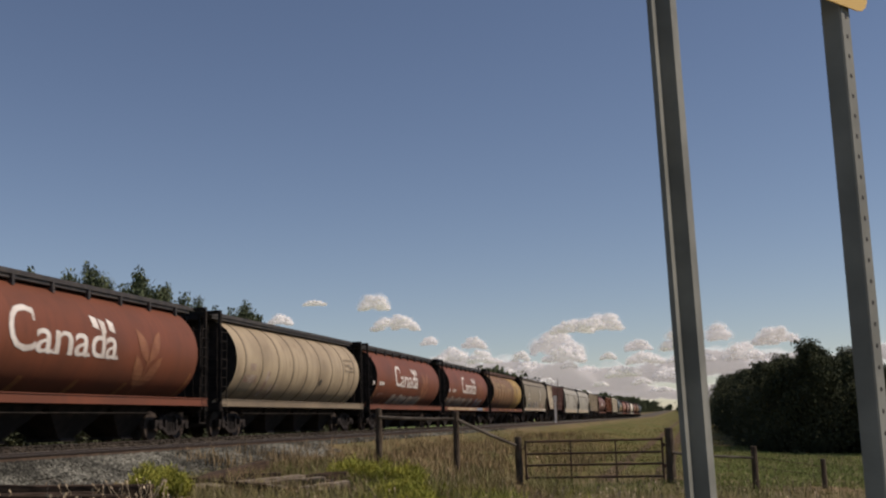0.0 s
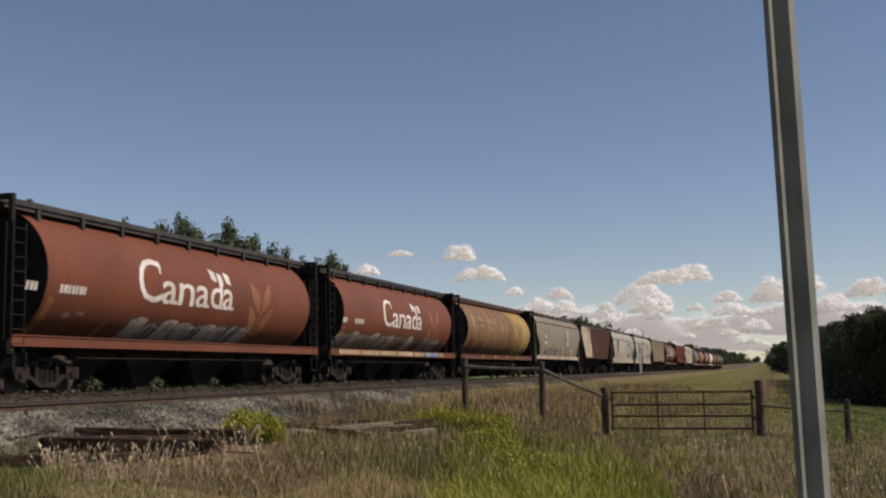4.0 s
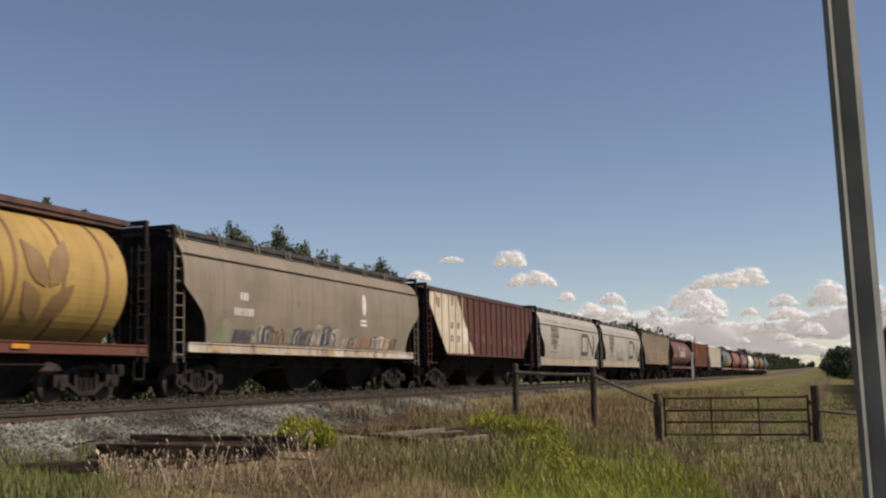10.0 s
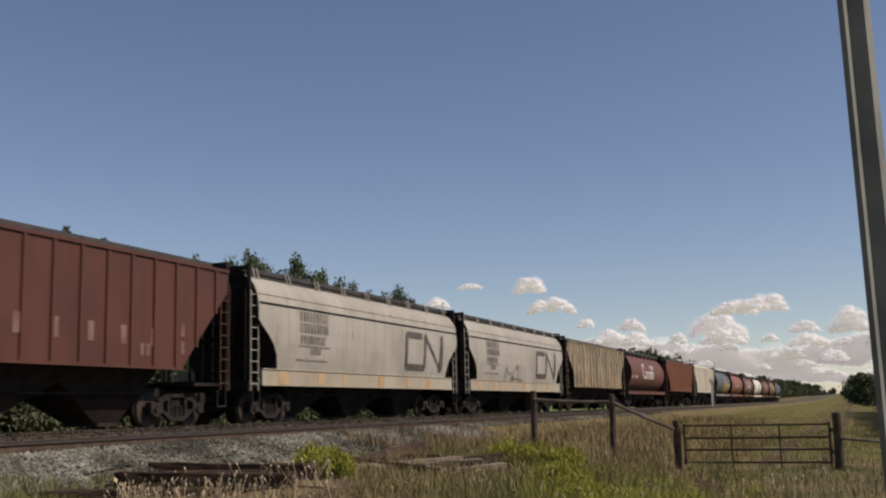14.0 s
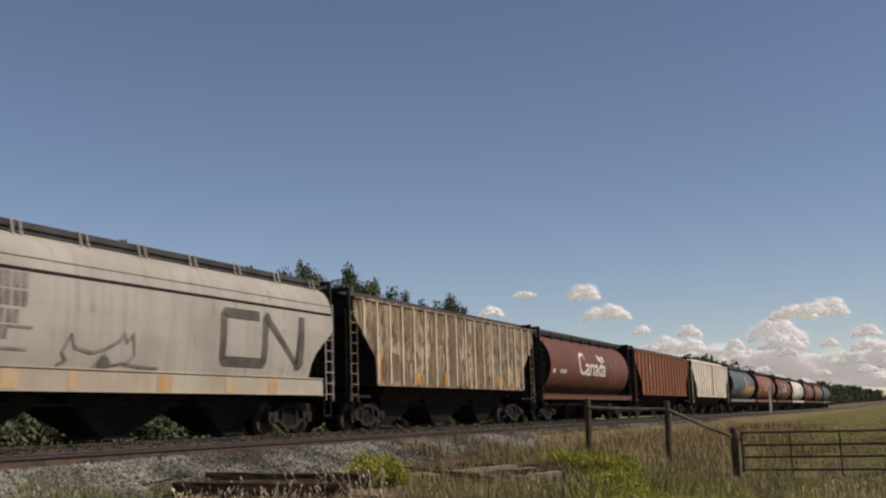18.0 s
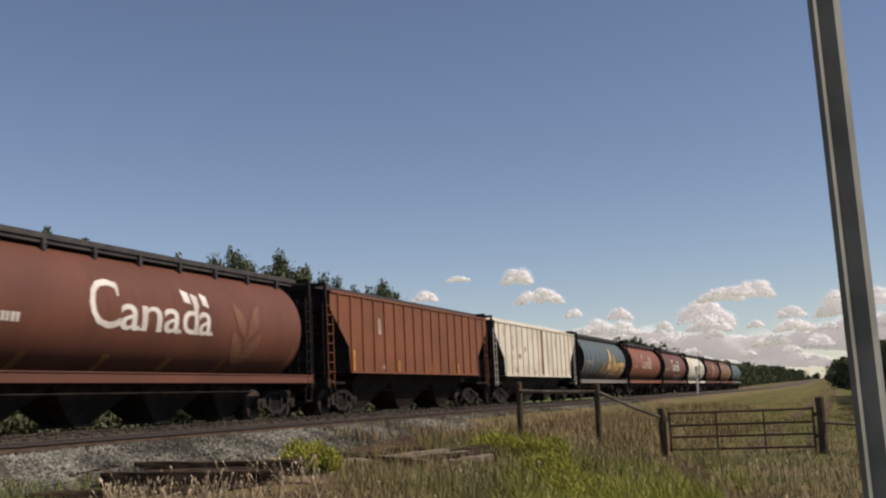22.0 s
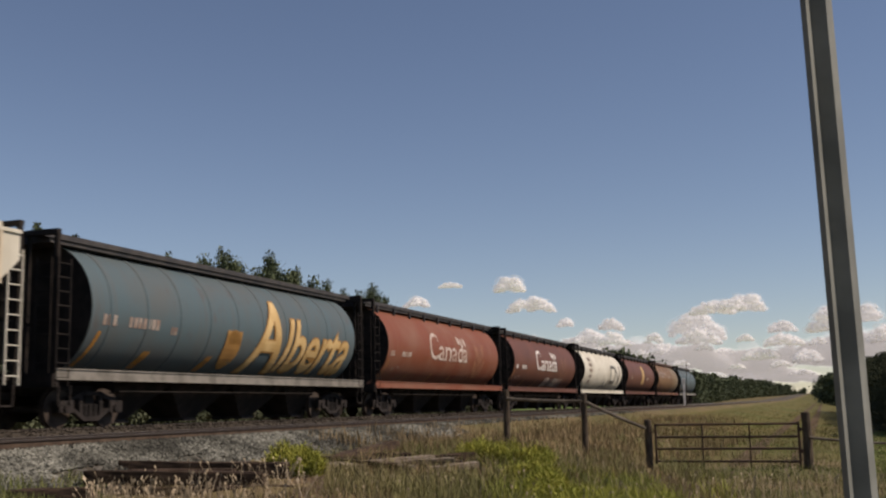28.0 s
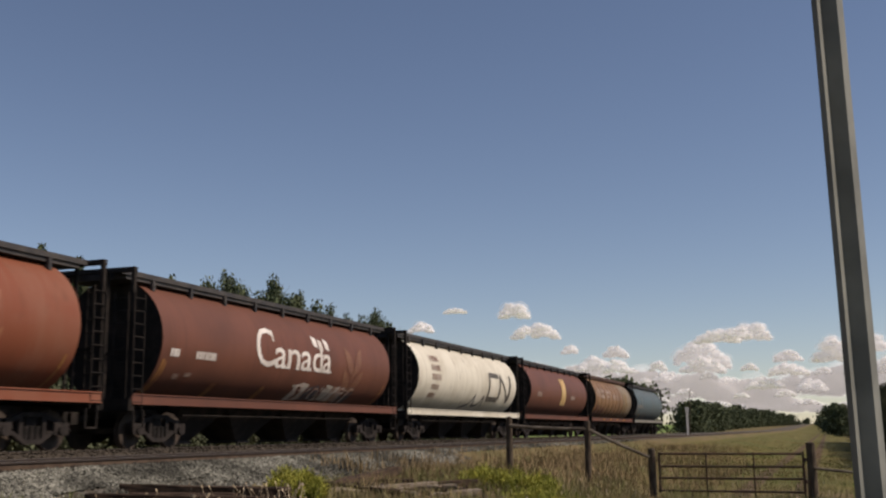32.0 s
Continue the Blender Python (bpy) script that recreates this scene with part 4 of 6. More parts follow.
def flow_car(car, L, material, sill_mat="sill_cream", low=1.20, high=1.70, seam=3.60, second=3.86):
    Y = L / 2 - 0.80
    cut = [(1.36, 1.25), (1.75, 1.22), (2.1, 1.12), (2.4, 0.92), (2.7, 0.55), (2.95, 0.18), (3.1, 0.0), (4.5, 0.0)]
    zs = sorted({round(z, 3) for z, _ in FLOW} | {1.75, 2.1, 2.25, 2.4, 2.55, 2.7, 2.85, 2.95, 3.1})
    rows = [(z, Y - outline_at(z, cut), outline_at(z, FLOW)) for z in zs]
    body = part("body", hull(rows, 20), M[material], car, smooth=True)
    body.data.set_sharp_from_angle(angle=radians(28))
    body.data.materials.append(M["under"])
    for s in (-1, 1):
        bm = bmesh.new()
        box(bm, (s * (outline_at(seam, FLOW) - 0.012), 0, seam), (0.075, 2 * Y - 0.1, 0.055))
        part("eave_seam", bm, M["under"], car, "dark seam under the roof")
        if second:
            bm = bmesh.new()
            box(bm, (s * (outline_at(second, FLOW) - 0.010), 0, second), (0.05, 2 * Y - 0.1, 0.022))
            part("roof_seam", bm, M["mark_grey"], car, "thin seam in the roof's curve")
    sill(car, L, sill_mat, low, high, 1.505, 1.2)
    for k, (ya, wide) in enumerate(((-6.9, 0.7), (-4.4, 0.5), (-2.6, 0.3), (0.2, 0.6), (2.9, 0.35), (4.8, 0.5))):
        bm = bmesh.new()
        prism(bm, [(ya, low + 0.05), (ya + wide * 0.9, low + 0.04), (ya + wide, high - 0.16), (ya + wide * 0.6, high - 0.05), (ya + 0.1 * wide, high - 0.09)], "x", 1.478, 1.486)
        part("rust_blister", bm, M["rust_spot"], car, "orange rust blister on the sill")
    car_common(car, L, material, "roof", 4.66, 0.86, 3, 1.40)
    hatches(car, L, 4.50, material, 4)
    for i in range(9):
        y = (L - 2.6) * (i / 8 - 0.5)
        for s in (-1, 1):
            bm = bmesh.new()
            for o in (-0.11, 0.11):
                tube(bm, (s * 1.24, y + o, 4.30), (s * 1.13, y + o, 4.68), 0.022, 6)
            part("roof_bracket", bm, M[material], car)


def rib_car(car, L, material, ribs=18, split=None, roof="roof", rib_mat=None, end_mat="under", hop_mat="under_brown", cut=((1.58, 1.50), (2.45, 1.42), (3.70, 0.0), (4.5, 0.0))):
    Y = L / 2 - 0.72
    zs = [1.58, 2.0, 2.45, 2.8, 3.2, 3.70, 4.0, 4.30, 4.36, 4.46]
    rows = [(z, Y - outline_at(z, cut), outline_at(z, RIBBED)) for z in zs]
    part("body", hull(rows, 18), M[material], car).data.materials.append(M[end_mat])
    for s in (-1, 1):
        for i in range(ribs):
            y = (2 * Y - 1.2) * (i / (ribs - 1) - 0.5)
            inset = Y - abs(y)
            z0 = max([1.60] + [z for z in np.arange(1.6, 3.75, 0.05) if outline_at(z, cut) > inset])
            mm = (rib_mat or material) if not split or not split(y, (z0 + 4.28) / 2) else split(y, 3)
            key = ("rib", mm, round(z0, 2))

            def make():
                bm = bmesh.new()
                prism(bm, [(0.042, z0), (0.042, 4.28), (-0.042, 4.28), (-0.042, z0)], "x", 0, 0.05)
                return finish(bm, "rib", M[mm])
            part("rib", once(key, make), None, car, at=pose(s * 1.50 if s > 0 else -1.55, y, 0))
        bm = bmesh.new()
        box(bm, (s * 1.515, 0, 4.31), (0.07, 2 * Y, 0.08))
        part("top_chord", bm, M[material], car)
        bm = bmesh.new()
        box(bm, (s * 1.51, 0, 1.58), (0.06, 2 * (Y - cut[0][1]), 0.08))
        part("side_sill", bm, M[material], car)
    car_common(car, L, material, roof, 4.60, 0.72, 3, 1.60, hop_mat)
    hatches(car, L, 4.50, material, 8)


def build_train():
    cars = []
    edge = FIRST
    for i, L in enumerate(LENGTHS):
        car = new("hopper_car")
        cars.append((car, edge + L / 2))
        edge += L
        DRESS[i](car, L)
        tagged(car, category="railway car", group="cars of the grain train")
    return cars


def country(material, label, graf=None, blue=None, bright="letter", wy=-2.74):
    def dress(car, L):
        cyl_car(car, L, material, material)
        a = -L / 2 + 1.60
        wordmark(car, CYL, wy, 2.47, 5.12, bright)
        wheat(car, CYL, wy + 6.95, 1.52, 1.0, "wheat_brown" if material == "brown" else "wheat")
        bars(car, CYL, [(wy - 4.35, 2.46, 3, 0.20), (wy - 3.15, 2.46, 7, 0.20)], bright, "car_marking")
        stripes(car, CYL, [(y + o, 1.50, 0.07, h, 0.07) for y, h in ((-4.62, 0.38), (-1.84, 0.38), (0.72, 0.36), (3.32, 0.34)) for o in (0.0, 0.13)], "orange_shaded")
        stripes(car, CYL, [(a + 0.10, 1.52, 0.09, 0.85, 0.05), (a + 0.24, 1.52, 0.06, 0.80, 0.05), (L / 2 - 2.0, 1.5, 0.08, 0.75, 0.08)], "orange_shaded")
        bars(car, CYL, [(a + 0.9, 1.9, 3, 0.13), (a + 1.4, 1.98, 4, 0.10)], "letter_dim", "car_marking")
        if graf:
            graffiti(car, CYL, *graf)
        if blue:
            for y0, y1 in ((-7.4, -5.2), (-5.1, -3.0), (-2.9, -0.9), (-0.8, 1.3), (1.5, 2.9)):
                bm = bmesh.new()
                box(bm, (1.503, (y0 + y1) / 2, 1.32), (0.012, y1 - y0, 0.17))
                part("sill_overspray", bm, M["sill_rust"], car, "pale overspray on the sill")
            graffiti(car, CYL, -7.3, -2.9, 1.47, 2.18, ("graf_grey", "graf_grey", "graf_pale", "graf_warm"), 33, 6)
            graffiti(car, CYL, -2.8, 2.2, 1.47, 2.16, ("graf_grey", "graf_dark", "graf_pale", "graf_warm"), 35, 8)
            graffiti(car, CYL, blue[0], blue[1], 1.47, 2.2, ("graf_blue", "graf_blue", "graf_grey"), 31, 4)
            for y0, y1, mm in ((3.0, 5.2, "graf_blue"), (5.3, 5.9, "yellow")):
                bm = bmesh.new()
                box(bm, (1.503, (y0 + y1) / 2, 1.32), (0.012, y1 - y0, 0.17))
                part("sill_overspray", bm, M[mm], car, "sprayed colour on the sill")
        tagged(car, label)
    return dress


def dress_tan(car, L):
    # hoops in darker tan, their shaded side put into the colour
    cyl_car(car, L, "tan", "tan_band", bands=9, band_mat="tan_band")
    a = -L / 2 + 1.3
    bars(car, CYL, [(a + 1.6, 2.55, 3, 0.26), (a + 1.2, 2.1, 6, 0.28), (a + 4.0, 1.6, 2, 0.5)], "letter_dim", "car_marking")
    bm = bmesh.new()
    for y0, y1, z0, z1 in ((5.2, 6.7, 3.47, 3.53), (5.2, 6.7, 2.94, 3.0), (5.2, 5.27, 2.94, 3.53), (6.63, 6.7, 2.94, 3.53), (5.45, 6.0, 3.2, 3.3), (5.9, 6.4, 3.1, 3.18), (5.7, 5.78, 2.3, 2.94)):
        flat(bm, [(y0, z0), (y1, z0), (y1, z1), (y0, z1)])
    part("stencil_box", wrap(bm, CYL, 0.03), M["tan_band"], car, "dark outlined stencil")
    patch(car, CYL, [(-6.75, 1.75), (-5.5, 1.75), (-5.5, 2.3), (-6.75, 2.3)], "grey", "paint_panel", "grey repaint patch", 0.012)
    patch(car, CYL, [(-4.5, 1.62), (-4.2, 1.62), (-4.1, 2.55), (-4.35, 2.6)], "letter_dim", "paint_panel", "pale chipped patch", 0.012)
    patch(car, CYL, [(1.75, 2.2), (2.0, 2.2), (2.0, 2.45), (1.75, 2.45)], "black", "stencil_box", "small dark stencil", 0.03)
    tagged(car, "dusty tan ribbed cylindrical hopper car with worn stencils")


def dress_gold(car, L, dim=False):
    cyl_car(car, L, "gold", "brown", "roof_brown", bands=10)
    ye = L / 2 - 1.60
    patch(car, CYL, [(3.0, 4.30), (3.85, 1.50), (ye - 0.03, 1.50), (ye - 0.03, 4.30)], "tan_band" if dim else "yellow", "paint_panel", "dull brown end panel" if dim else "dull yellow end panel", 0.012)
    for o in () if dim else (0.0, 0.16):
        patch(car, CYL, [(2.78 + o, 4.30), (3.63 + o, 1.50), (3.69 + o, 1.50), (2.84 + o, 4.30)], "yellow", "paint_line", "thin yellow line", 0.012)
    bm = bmesh.new()
    for root, tip in (((4.66, 2.62), (3.98, 3.62)), ((4.76, 2.62), (5.42, 3.74)), ((4.64, 1.88), (3.98, 2.72)), ((4.80, 1.88), (5.56, 2.74))):
        flat(bm, leaf_shape(root, tip, 0.24))
    part("wheat_emblem", wrap(bm, CYL, 0.036), M["gold_wheat"], car, "brown wheat leaves on yellow")
    stripes(car, CYL, [(-ye + 0.15, 1.55, 0.12, 0.8, 0.2)])
    for i in range(4):
        bm = bmesh.new()
        box(bm, (1.505, -4.30 + i * 2.78, 1.33), (0.02, 0.50, 0.10))
        part("reflector", bm, M["orange"], car, "orange reflector on the sill")
    bars(car, CYL, [(-6.9, 3.0, 2, 0.62), (-5.7, 3.3, 9, 0.30), (-5.6, 2.92, 8, 0.24), (-3.3, 3.25, 9, 0.30), (-3.2, 2.88, 7, 0.24), (-0.6, 2.95, 4, 0.3), (0.5, 2.95, 4, 0.3)], "gold_mark" if not dim else "letter_dim", "car_marking")
    patch(car, CYL, [(-4.85, 1.65), (-3.7, 1.65), (-3.7, 2.2), (-4.85, 2.2)], "brown", "paint_panel", "dark brown repaint patch", 0.012)
    patch(car, CYL, [(-7.0, 1.65), (-5.8, 1.65), (-5.8, 2.35), (-7.0, 2.35)], "brown", "paint_panel", "dark brown repaint patch", 0.012)
    tagged(car, "dull brown cylindrical hopper car with a faded end" if dim else "brown cylindrical hopper car with a yellow wheat end")


def dress_grey(car, L):
    flow_car(car, L, "grey", "sill_white", 1.32, 1.58, 3.92, None)
    bars(car, FLOW, [(-5.6, 2.85, 3, 0.22), (-5.9, 2.40, 7, 0.22)], "letter", "car_marking")
    bm = bmesh.new()
    flat(bm, [(2.97 + 0.19 * math.cos(2 * math.pi * j / 12), 3.2 + 0.40 * math.sin(2 * math.pi * j / 12)) for j in range(12)])
    for z in (2.44, 2.58):
        flat(bm, [(2.68, z), (3.24, z), (3.24, z + 0.08), (2.68, z + 0.08)])
    part("round_emblem", wrap(bm, FLOW), M["letter"], car, "pale oval emblem")
    graffiti(car, FLOW, -4.9, -1.2, 1.60, 2.24, ("graf_grey", "graf_dark", "graf_warm", "graf_green"), 11, 6)
    graffiti(car, FLOW, -1.1, 1.0, 1.60, 2.36, ("graf_grey", "graf_dark", "graf_grey"), 14, 3)
    graffiti(car, FLOW, 1.1, 2.7, 1.60, 2.05, ("graf_grey", "graf_green", "graf_warm"), 15, 3)
    graffiti(car, FLOW, 2.9, 6.0, 1.60, 2.18, ("graf_warm", "graf_warm", "graf_pale"), 12, 5)
    patch(car, FLOW, [(-6.9, 1.62), (-6.0, 1.62), (-5.9, 2.2), (-6.4, 2.3)], "graf_green", "spray_patch", "greenish spray cloud", 0.014)
    patch(car, FLOW, [(-5.9, 1.62), (-4.9, 1.62), (-4.6, 2.0), (-5.8, 2.0)], "graf_dark", "spray_patch", "dark spray cloud", 0.014)
    tagged(car, "dusty grey smooth-sided hopper car with graffiti along its sill")


def dress_split(car, L):
    Y = L / 2 - 0.72
    top, low = -Y + 3.55, -Y + 5.85

    def split(y, z):
        return "cream" if y < low + (top - low) * (z - 1.58) / 2.7 - 0.1 else None
    rib_car(car, L, "oxblood", 18, split, cut=((1.58, 2.10), (3.72, 0.0), (4.5, 0.0)))
    patch(car, RIBBED, [(-Y + 0.02, 3.70), (-Y + 2.06, 1.63), (low, 1.63), (top, 4.27), (-Y + 0.02, 4.27)], "cream", "paint_panel", "cream slanted end panel", 0.006)
    bars(car, RIBBED, [(-5.85, 2.72, 3, 0.30), (-4.95, 2.74, 3, 0.30), (-5.85, 2.15, 3, 0.30), (-4.95, 2.15, 3, 0.30)], "mark_grey", "car_marking")
    for k, (y, z) in enumerate(((-7.5, 4.0), (-7.2, 3.9), (-5.4, 4.1), (-4.9, 4.05))):
        patch(car, RIBBED, [(y, z - 0.35), (y + 0.22, z - 0.3), (y + 0.28, z + 0.15), (y - 0.05, z + 0.1)], "tan_band", "stain", "brown stain", 0.008)
    patch(car, RIBBED, [(-4.02, 2.08), (-3.28, 2.08), (-3.28, 2.84), (-4.02, 2.84)], "white", "paint_panel", "white square panel", 0.016)
    bars(car, RIBBED, [(-2.1 + i * 1.15, 2.2 - 0.02 * i, 1, 0.45) for i in range(7)] + [(4.4, 1.85, 2, 0.3), (6.05, 1.95, 1, 0.32), (6.05, 2.4, 1, 0.32)], "mark_faint", "car_marking")
    tagged(car, "dark brown ribbed hopper car with a cream slanted end")


def rail_flow(graf):
    def dress(car, L):
        flow_car(car, L, "pale")
        Y = L / 2 - 0.8
        bars(car, FLOW, [(-5.75, 3.22, 9, 0.30), (-5.75, 2.86, 9, 0.30), (-5.7, 2.52, 9, 0.26), (-5.0, 2.2, 5, 0.2)], "mark_grey", "car_marking")
        patch(car, FLOW, [(-5.8, 2.42), (-3.7, 2.42), (-3.7, 2.47), (-5.8, 2.47)], "mark_grey", "marking_rule")
        patch(car, FLOW, [(-5.9, 1.98), (-3.8, 1.98), (-3.8, 2.04), (-5.9, 2.04)], "mark_grey", "marking_rule")
        emblem_plain(car, FLOW, 2.53, 1.90, 4.0, 1.50)
        if graf:
            scrawl(car, FLOW, [(-2.95, 1.73), (-2.72, 1.85), (-2.85, 2.0), (-2.62, 2.38), (-2.5, 2.12), (-2.0, 2.03), (-1.6, 2.12), (-1.15, 2.32), (-1.02, 2.5), (-0.9, 2.3), (-0.72, 2.5), (-0.62, 2.05), (-0.9, 1.8)], "mark_grey", 0.035)
            scrawl(car, FLOW, [(-1.9, 1.73), (-1.6, 2.02), (-1.35, 1.78), (-1.0, 1.84), (-0.5, 1.78), (0.2, 1.76)], "mark_grey", 0.03)
            patch(car, FLOW, [(-1.8, 1.73), (-1.4, 1.73), (-1.45, 1.95), (-1.7, 1.98)], "mark_dark", "spray_patch", "dark spray blot", 0.02)
        tagged(car, "pale grey smooth-sided hopper car with a dark block emblem")
    return dress


def dress_rusty(car, L):
    rib_car(car, L, "rusty", 18, rib_mat="rib_cream")
    rnd = random.Random(44)
    Y = L / 2 - 0.72
    pitch = (2 * Y - 1.2) / 17
    for i in range(17):
        y = (2 * Y - 1.2) * (i / 17 - 0.5) + pitch / 2
        if abs(y) > Y - 2.6:
            continue
        w = pitch * 0.5 - 0.06
        # ragged blotches in each panel, and a run from the roof
        for k in range(2):
            cy, cz = y + rnd.uniform(-0.6, 0.6) * w, 1.8 + 2.3 * rnd.random() ** 0.7
            ry, rz = w * rnd.uniform(0.2, 0.55), rnd.uniform(0.10, 0.36)
            pts = []
            for j in range(9):
                a = 2 * math.pi * j / 9
                r = rnd.uniform(0.6, 1.15)
                pts.append((min(max(cy + ry * r * math.cos(a), y - w), y + w), min(max(cz + rz * r * math.sin(a), 1.66), 4.24)))
            patch(car, RIBBED, pts, "rust_stain", "rust_blotch", "brown rust blotch", 0.004 + 0.0015 * k)
        if rnd.random() < 0.6:
            a, t2 = y + rnd.uniform(-0.6, 0.2) * w, rnd.uniform(2.6, 3.7)
            patch(car, RIBBED, [(a + 0.02, t2), (a + 0.14, t2 - 0.3), (a + 0.2, 4.26), (a - 0.04, 4.26)], "rust_stain", "rust_run", "brown rust run", 0.010)
    patch(car, RIBBED, [(-0.95, 1.66), (-0.12, 1.66), (-0.12, 4.24), (-0.95, 4.24)], "rust_panel", "paint_panel", "brown rusted panel", 0.012)
    patch(car, RIBBED, [(-6.0, 1.75), (-5.35, 1.75), (-5.35, 2.6), (-6.0, 2.7)], "rust_stain", "paint_panel", "brown repaint patch", 0.012)
    stripes(car, RIBBED, [(-7.02, 1.78, 0.26, 0.80, 0), (-4.02, 1.64, 0.28, 0.42, 0), (-1.62, 1.64, 0.26, 0.44, 0), (1.3, 1.64, 0.26, 0.44, 0), (3.9, 1.64, 0.26, 0.36, 0), (6.2, 1.70, 0.2, 0.6, 0)])
    tagged(car, "cream ribbed hopper car blotched with brown rust")


def dress_oxide(car, L):
    rib_car(car, L, "oxide", 17)
    stripes(car, RIBBED, [(-L / 2 + 2.45, 1.6, 0.14, 0.75, 0), (-2.7, 1.55, 0.12, 0.5, 0), (0.9, 1.55, 0.12, 0.5, 0), (4.2, 1.55, 0.12, 0.5, 0)])
    bars(car, RIBBED, [(-L / 2 + 4.7, 3.0, 1, 0.6), (-4.3, 1.7, 4, 0.16)], "letter_dim", "car_marking")
    tagged(car, "rust-orange ribbed hopper car with small reflectors")


def dress_white(car, L):
    rib_car(car, L, "white", 16, roof="white", rib_mat="cream", end_mat="under_grey", hop_mat="under_grey")
    bars(car, RIBBED, [(-5.9, 3.4, 2, 0.3), (-5.9, 2.9, 2, 0.3), (-5.9, 2.4, 2, 0.3), (-4.6, 2.5, 3, 0.26), (-3.4, 2.9, 2, 0.26), (-5.9, 1.95, 3, 0.16)], "letter_dim", "car_marking")
    patch(car, RIBBED, [(0.12, 1.66), (0.58, 1.66), (0.62, 4.24), (0.16, 4.24)], "gold", "paint_panel", "brown grimy panel joint", 0.012)
    for y, z, w, h in ((-7.3, 3.6, 0.22, 0.6), (-5.2, 1.75, 0.3, 0.3), (-3.1, 1.66, 0.16, 0.5), (-1.7, 1.66, 0.7, 0.28), (3.6, 1.66, 0.2, 0.5), (5.6, 1.66, 0.25, 0.4), (1.5, 3.2, 0.16, 0.5), (3.4, 3.3, 0.16, 0.5)):
        patch(car, RIBBED, [(y, z), (y + w, z + 0.03), (y + w * 0.8, z + h), (y + w * 0.2, z + h * 0.9)], "sill_rust", "stain", "brown stain", 0.010)
    tagged(car, "off-white ribbed hopper car with a brown middle joint")


def dress_teal(car, L, name=True, label="faded teal cylindrical hopper car with gold province name"):
    cyl_car(car, L, "teal", "mark_grey", bands=10)
    ye = L / 2 - 1.60
    if name:
        for thick, off, mm, label2 in ((0.075, 0.036, "gold_edge", "orange edge of the province name"), (0.028, 0.044, "gold_letter", "pale gold province name")):
            bm = bmesh.new()
            end = add_word(bm, "A", 3.05, 0, 0, 0.62, thick)
            for v in bm.verts:
                v.co.y *= 1.95 / end
            last = add_word(bm, "lberta", 2.30, 1.92, 0.06, 0.80, thick)
            for v in bm.verts:
                if v.co.y > 1.95:
                    v.co.y = 1.95 + (v.co.y - 1.95) * 4.75 / (last - 1.95)
                v.co.y += 0.15 + 0.22 * (v.co.z - 0.4)
                v.co.z += 1.62
            part("province_name", wrap(bm, CYL, off), M[mm], car, label2)
        bm = bmesh.new()
        flat(bm, [(-0.96 + 0.44 * math.cos(2 * math.pi * j / 14), 2.18 + 0.56 * math.sin(2 * math.pi * j / 14)) for j in range(14)])
        flat(bm, [(-1.38, 2.3), (-0.54, 2.3), (-0.56, 2.7), (-1.36, 2.7)])
        part("shield_emblem", wrap(bm, CYL, 0.036), M["gold_edge"], car, "dull gold shield")
    bars(car, CYL, [(-6.9, 2.5, 3, 0.26), (-5.9, 2.5, 7, 0.26), (-4.1, 2.42, 2, 0.2)], "letter_dim", "car_marking")
    stripes(car, CYL, [(-ye + 0.15, 1.55, 0.10, 0.8, 0.2), (-5.1, 1.55, 0.09, 0.42, 0.2), (-4.95, 1.55, 0.09, 0.42, 0.2), (-2.15, 1.55, 0.09, 0.40, 0.2), (-2.0, 1.55, 0.09, 0.40, 0.2)])
    tagged(car, label)


def dress_white_cyl(car, L):
    cyl_car(car, L, "white", "white")
    ye = L / 2 - 1.60
    bars(car, CYL, [(-ye + 1.6, 3.5, 6, 0.26), (-ye + 1.6, 3.1, 6, 0.26), (-ye + 1.6, 2.7, 6, 0.26), (-ye + 1.6, 2.3, 6, 0.22), (-ye + 1.6, 1.95, 6, 0.2)], "letter_dim", "car_marking")
    emblem_plain(car, CYL, 2.4, 1.95, 3.9, 1.45)
    scrawl(car, CYL, [(-0.6, 1.6), (0.2, 1.75), (0.6, 2.2), (0.9, 1.7), (1.6, 1.75), (2.0, 2.2), (2.3, 1.7)], "graf_dark", 0.05)
    tagged(car, "white cylindrical hopper car with a dark block emblem")


def dress_brown_gold(car, L):
    cyl_car(car, L, "brown", "brown")
    ye = L / 2 - 1.60
    bm = bmesh.new()
    for o in (-0.32, 0.32):
        flat(bm, [(0.6 + o - 0.28, 3.75), (0.6 + o + 0.28, 3.75), (0.6 + o * 0.4 + 0.18, 2.9), (0.6 + o + 0.28, 2.1), (0.6 + o - 0.28, 2.1), (0.6 + o * 0.4 - 0.18, 2.9)])
    part("gold_emblem", wrap(bm, CYL), M["gold_letter"], car, "gold waisted emblem")
    bars(car, CYL, [(-ye + 1.5, 2.5, 5, 0.28), (2.6, 2.5, 7, 0.26)], "letter_dim", "car_marking")
    tagged(car, "dark brown cylindrical hopper car with a gold emblem")


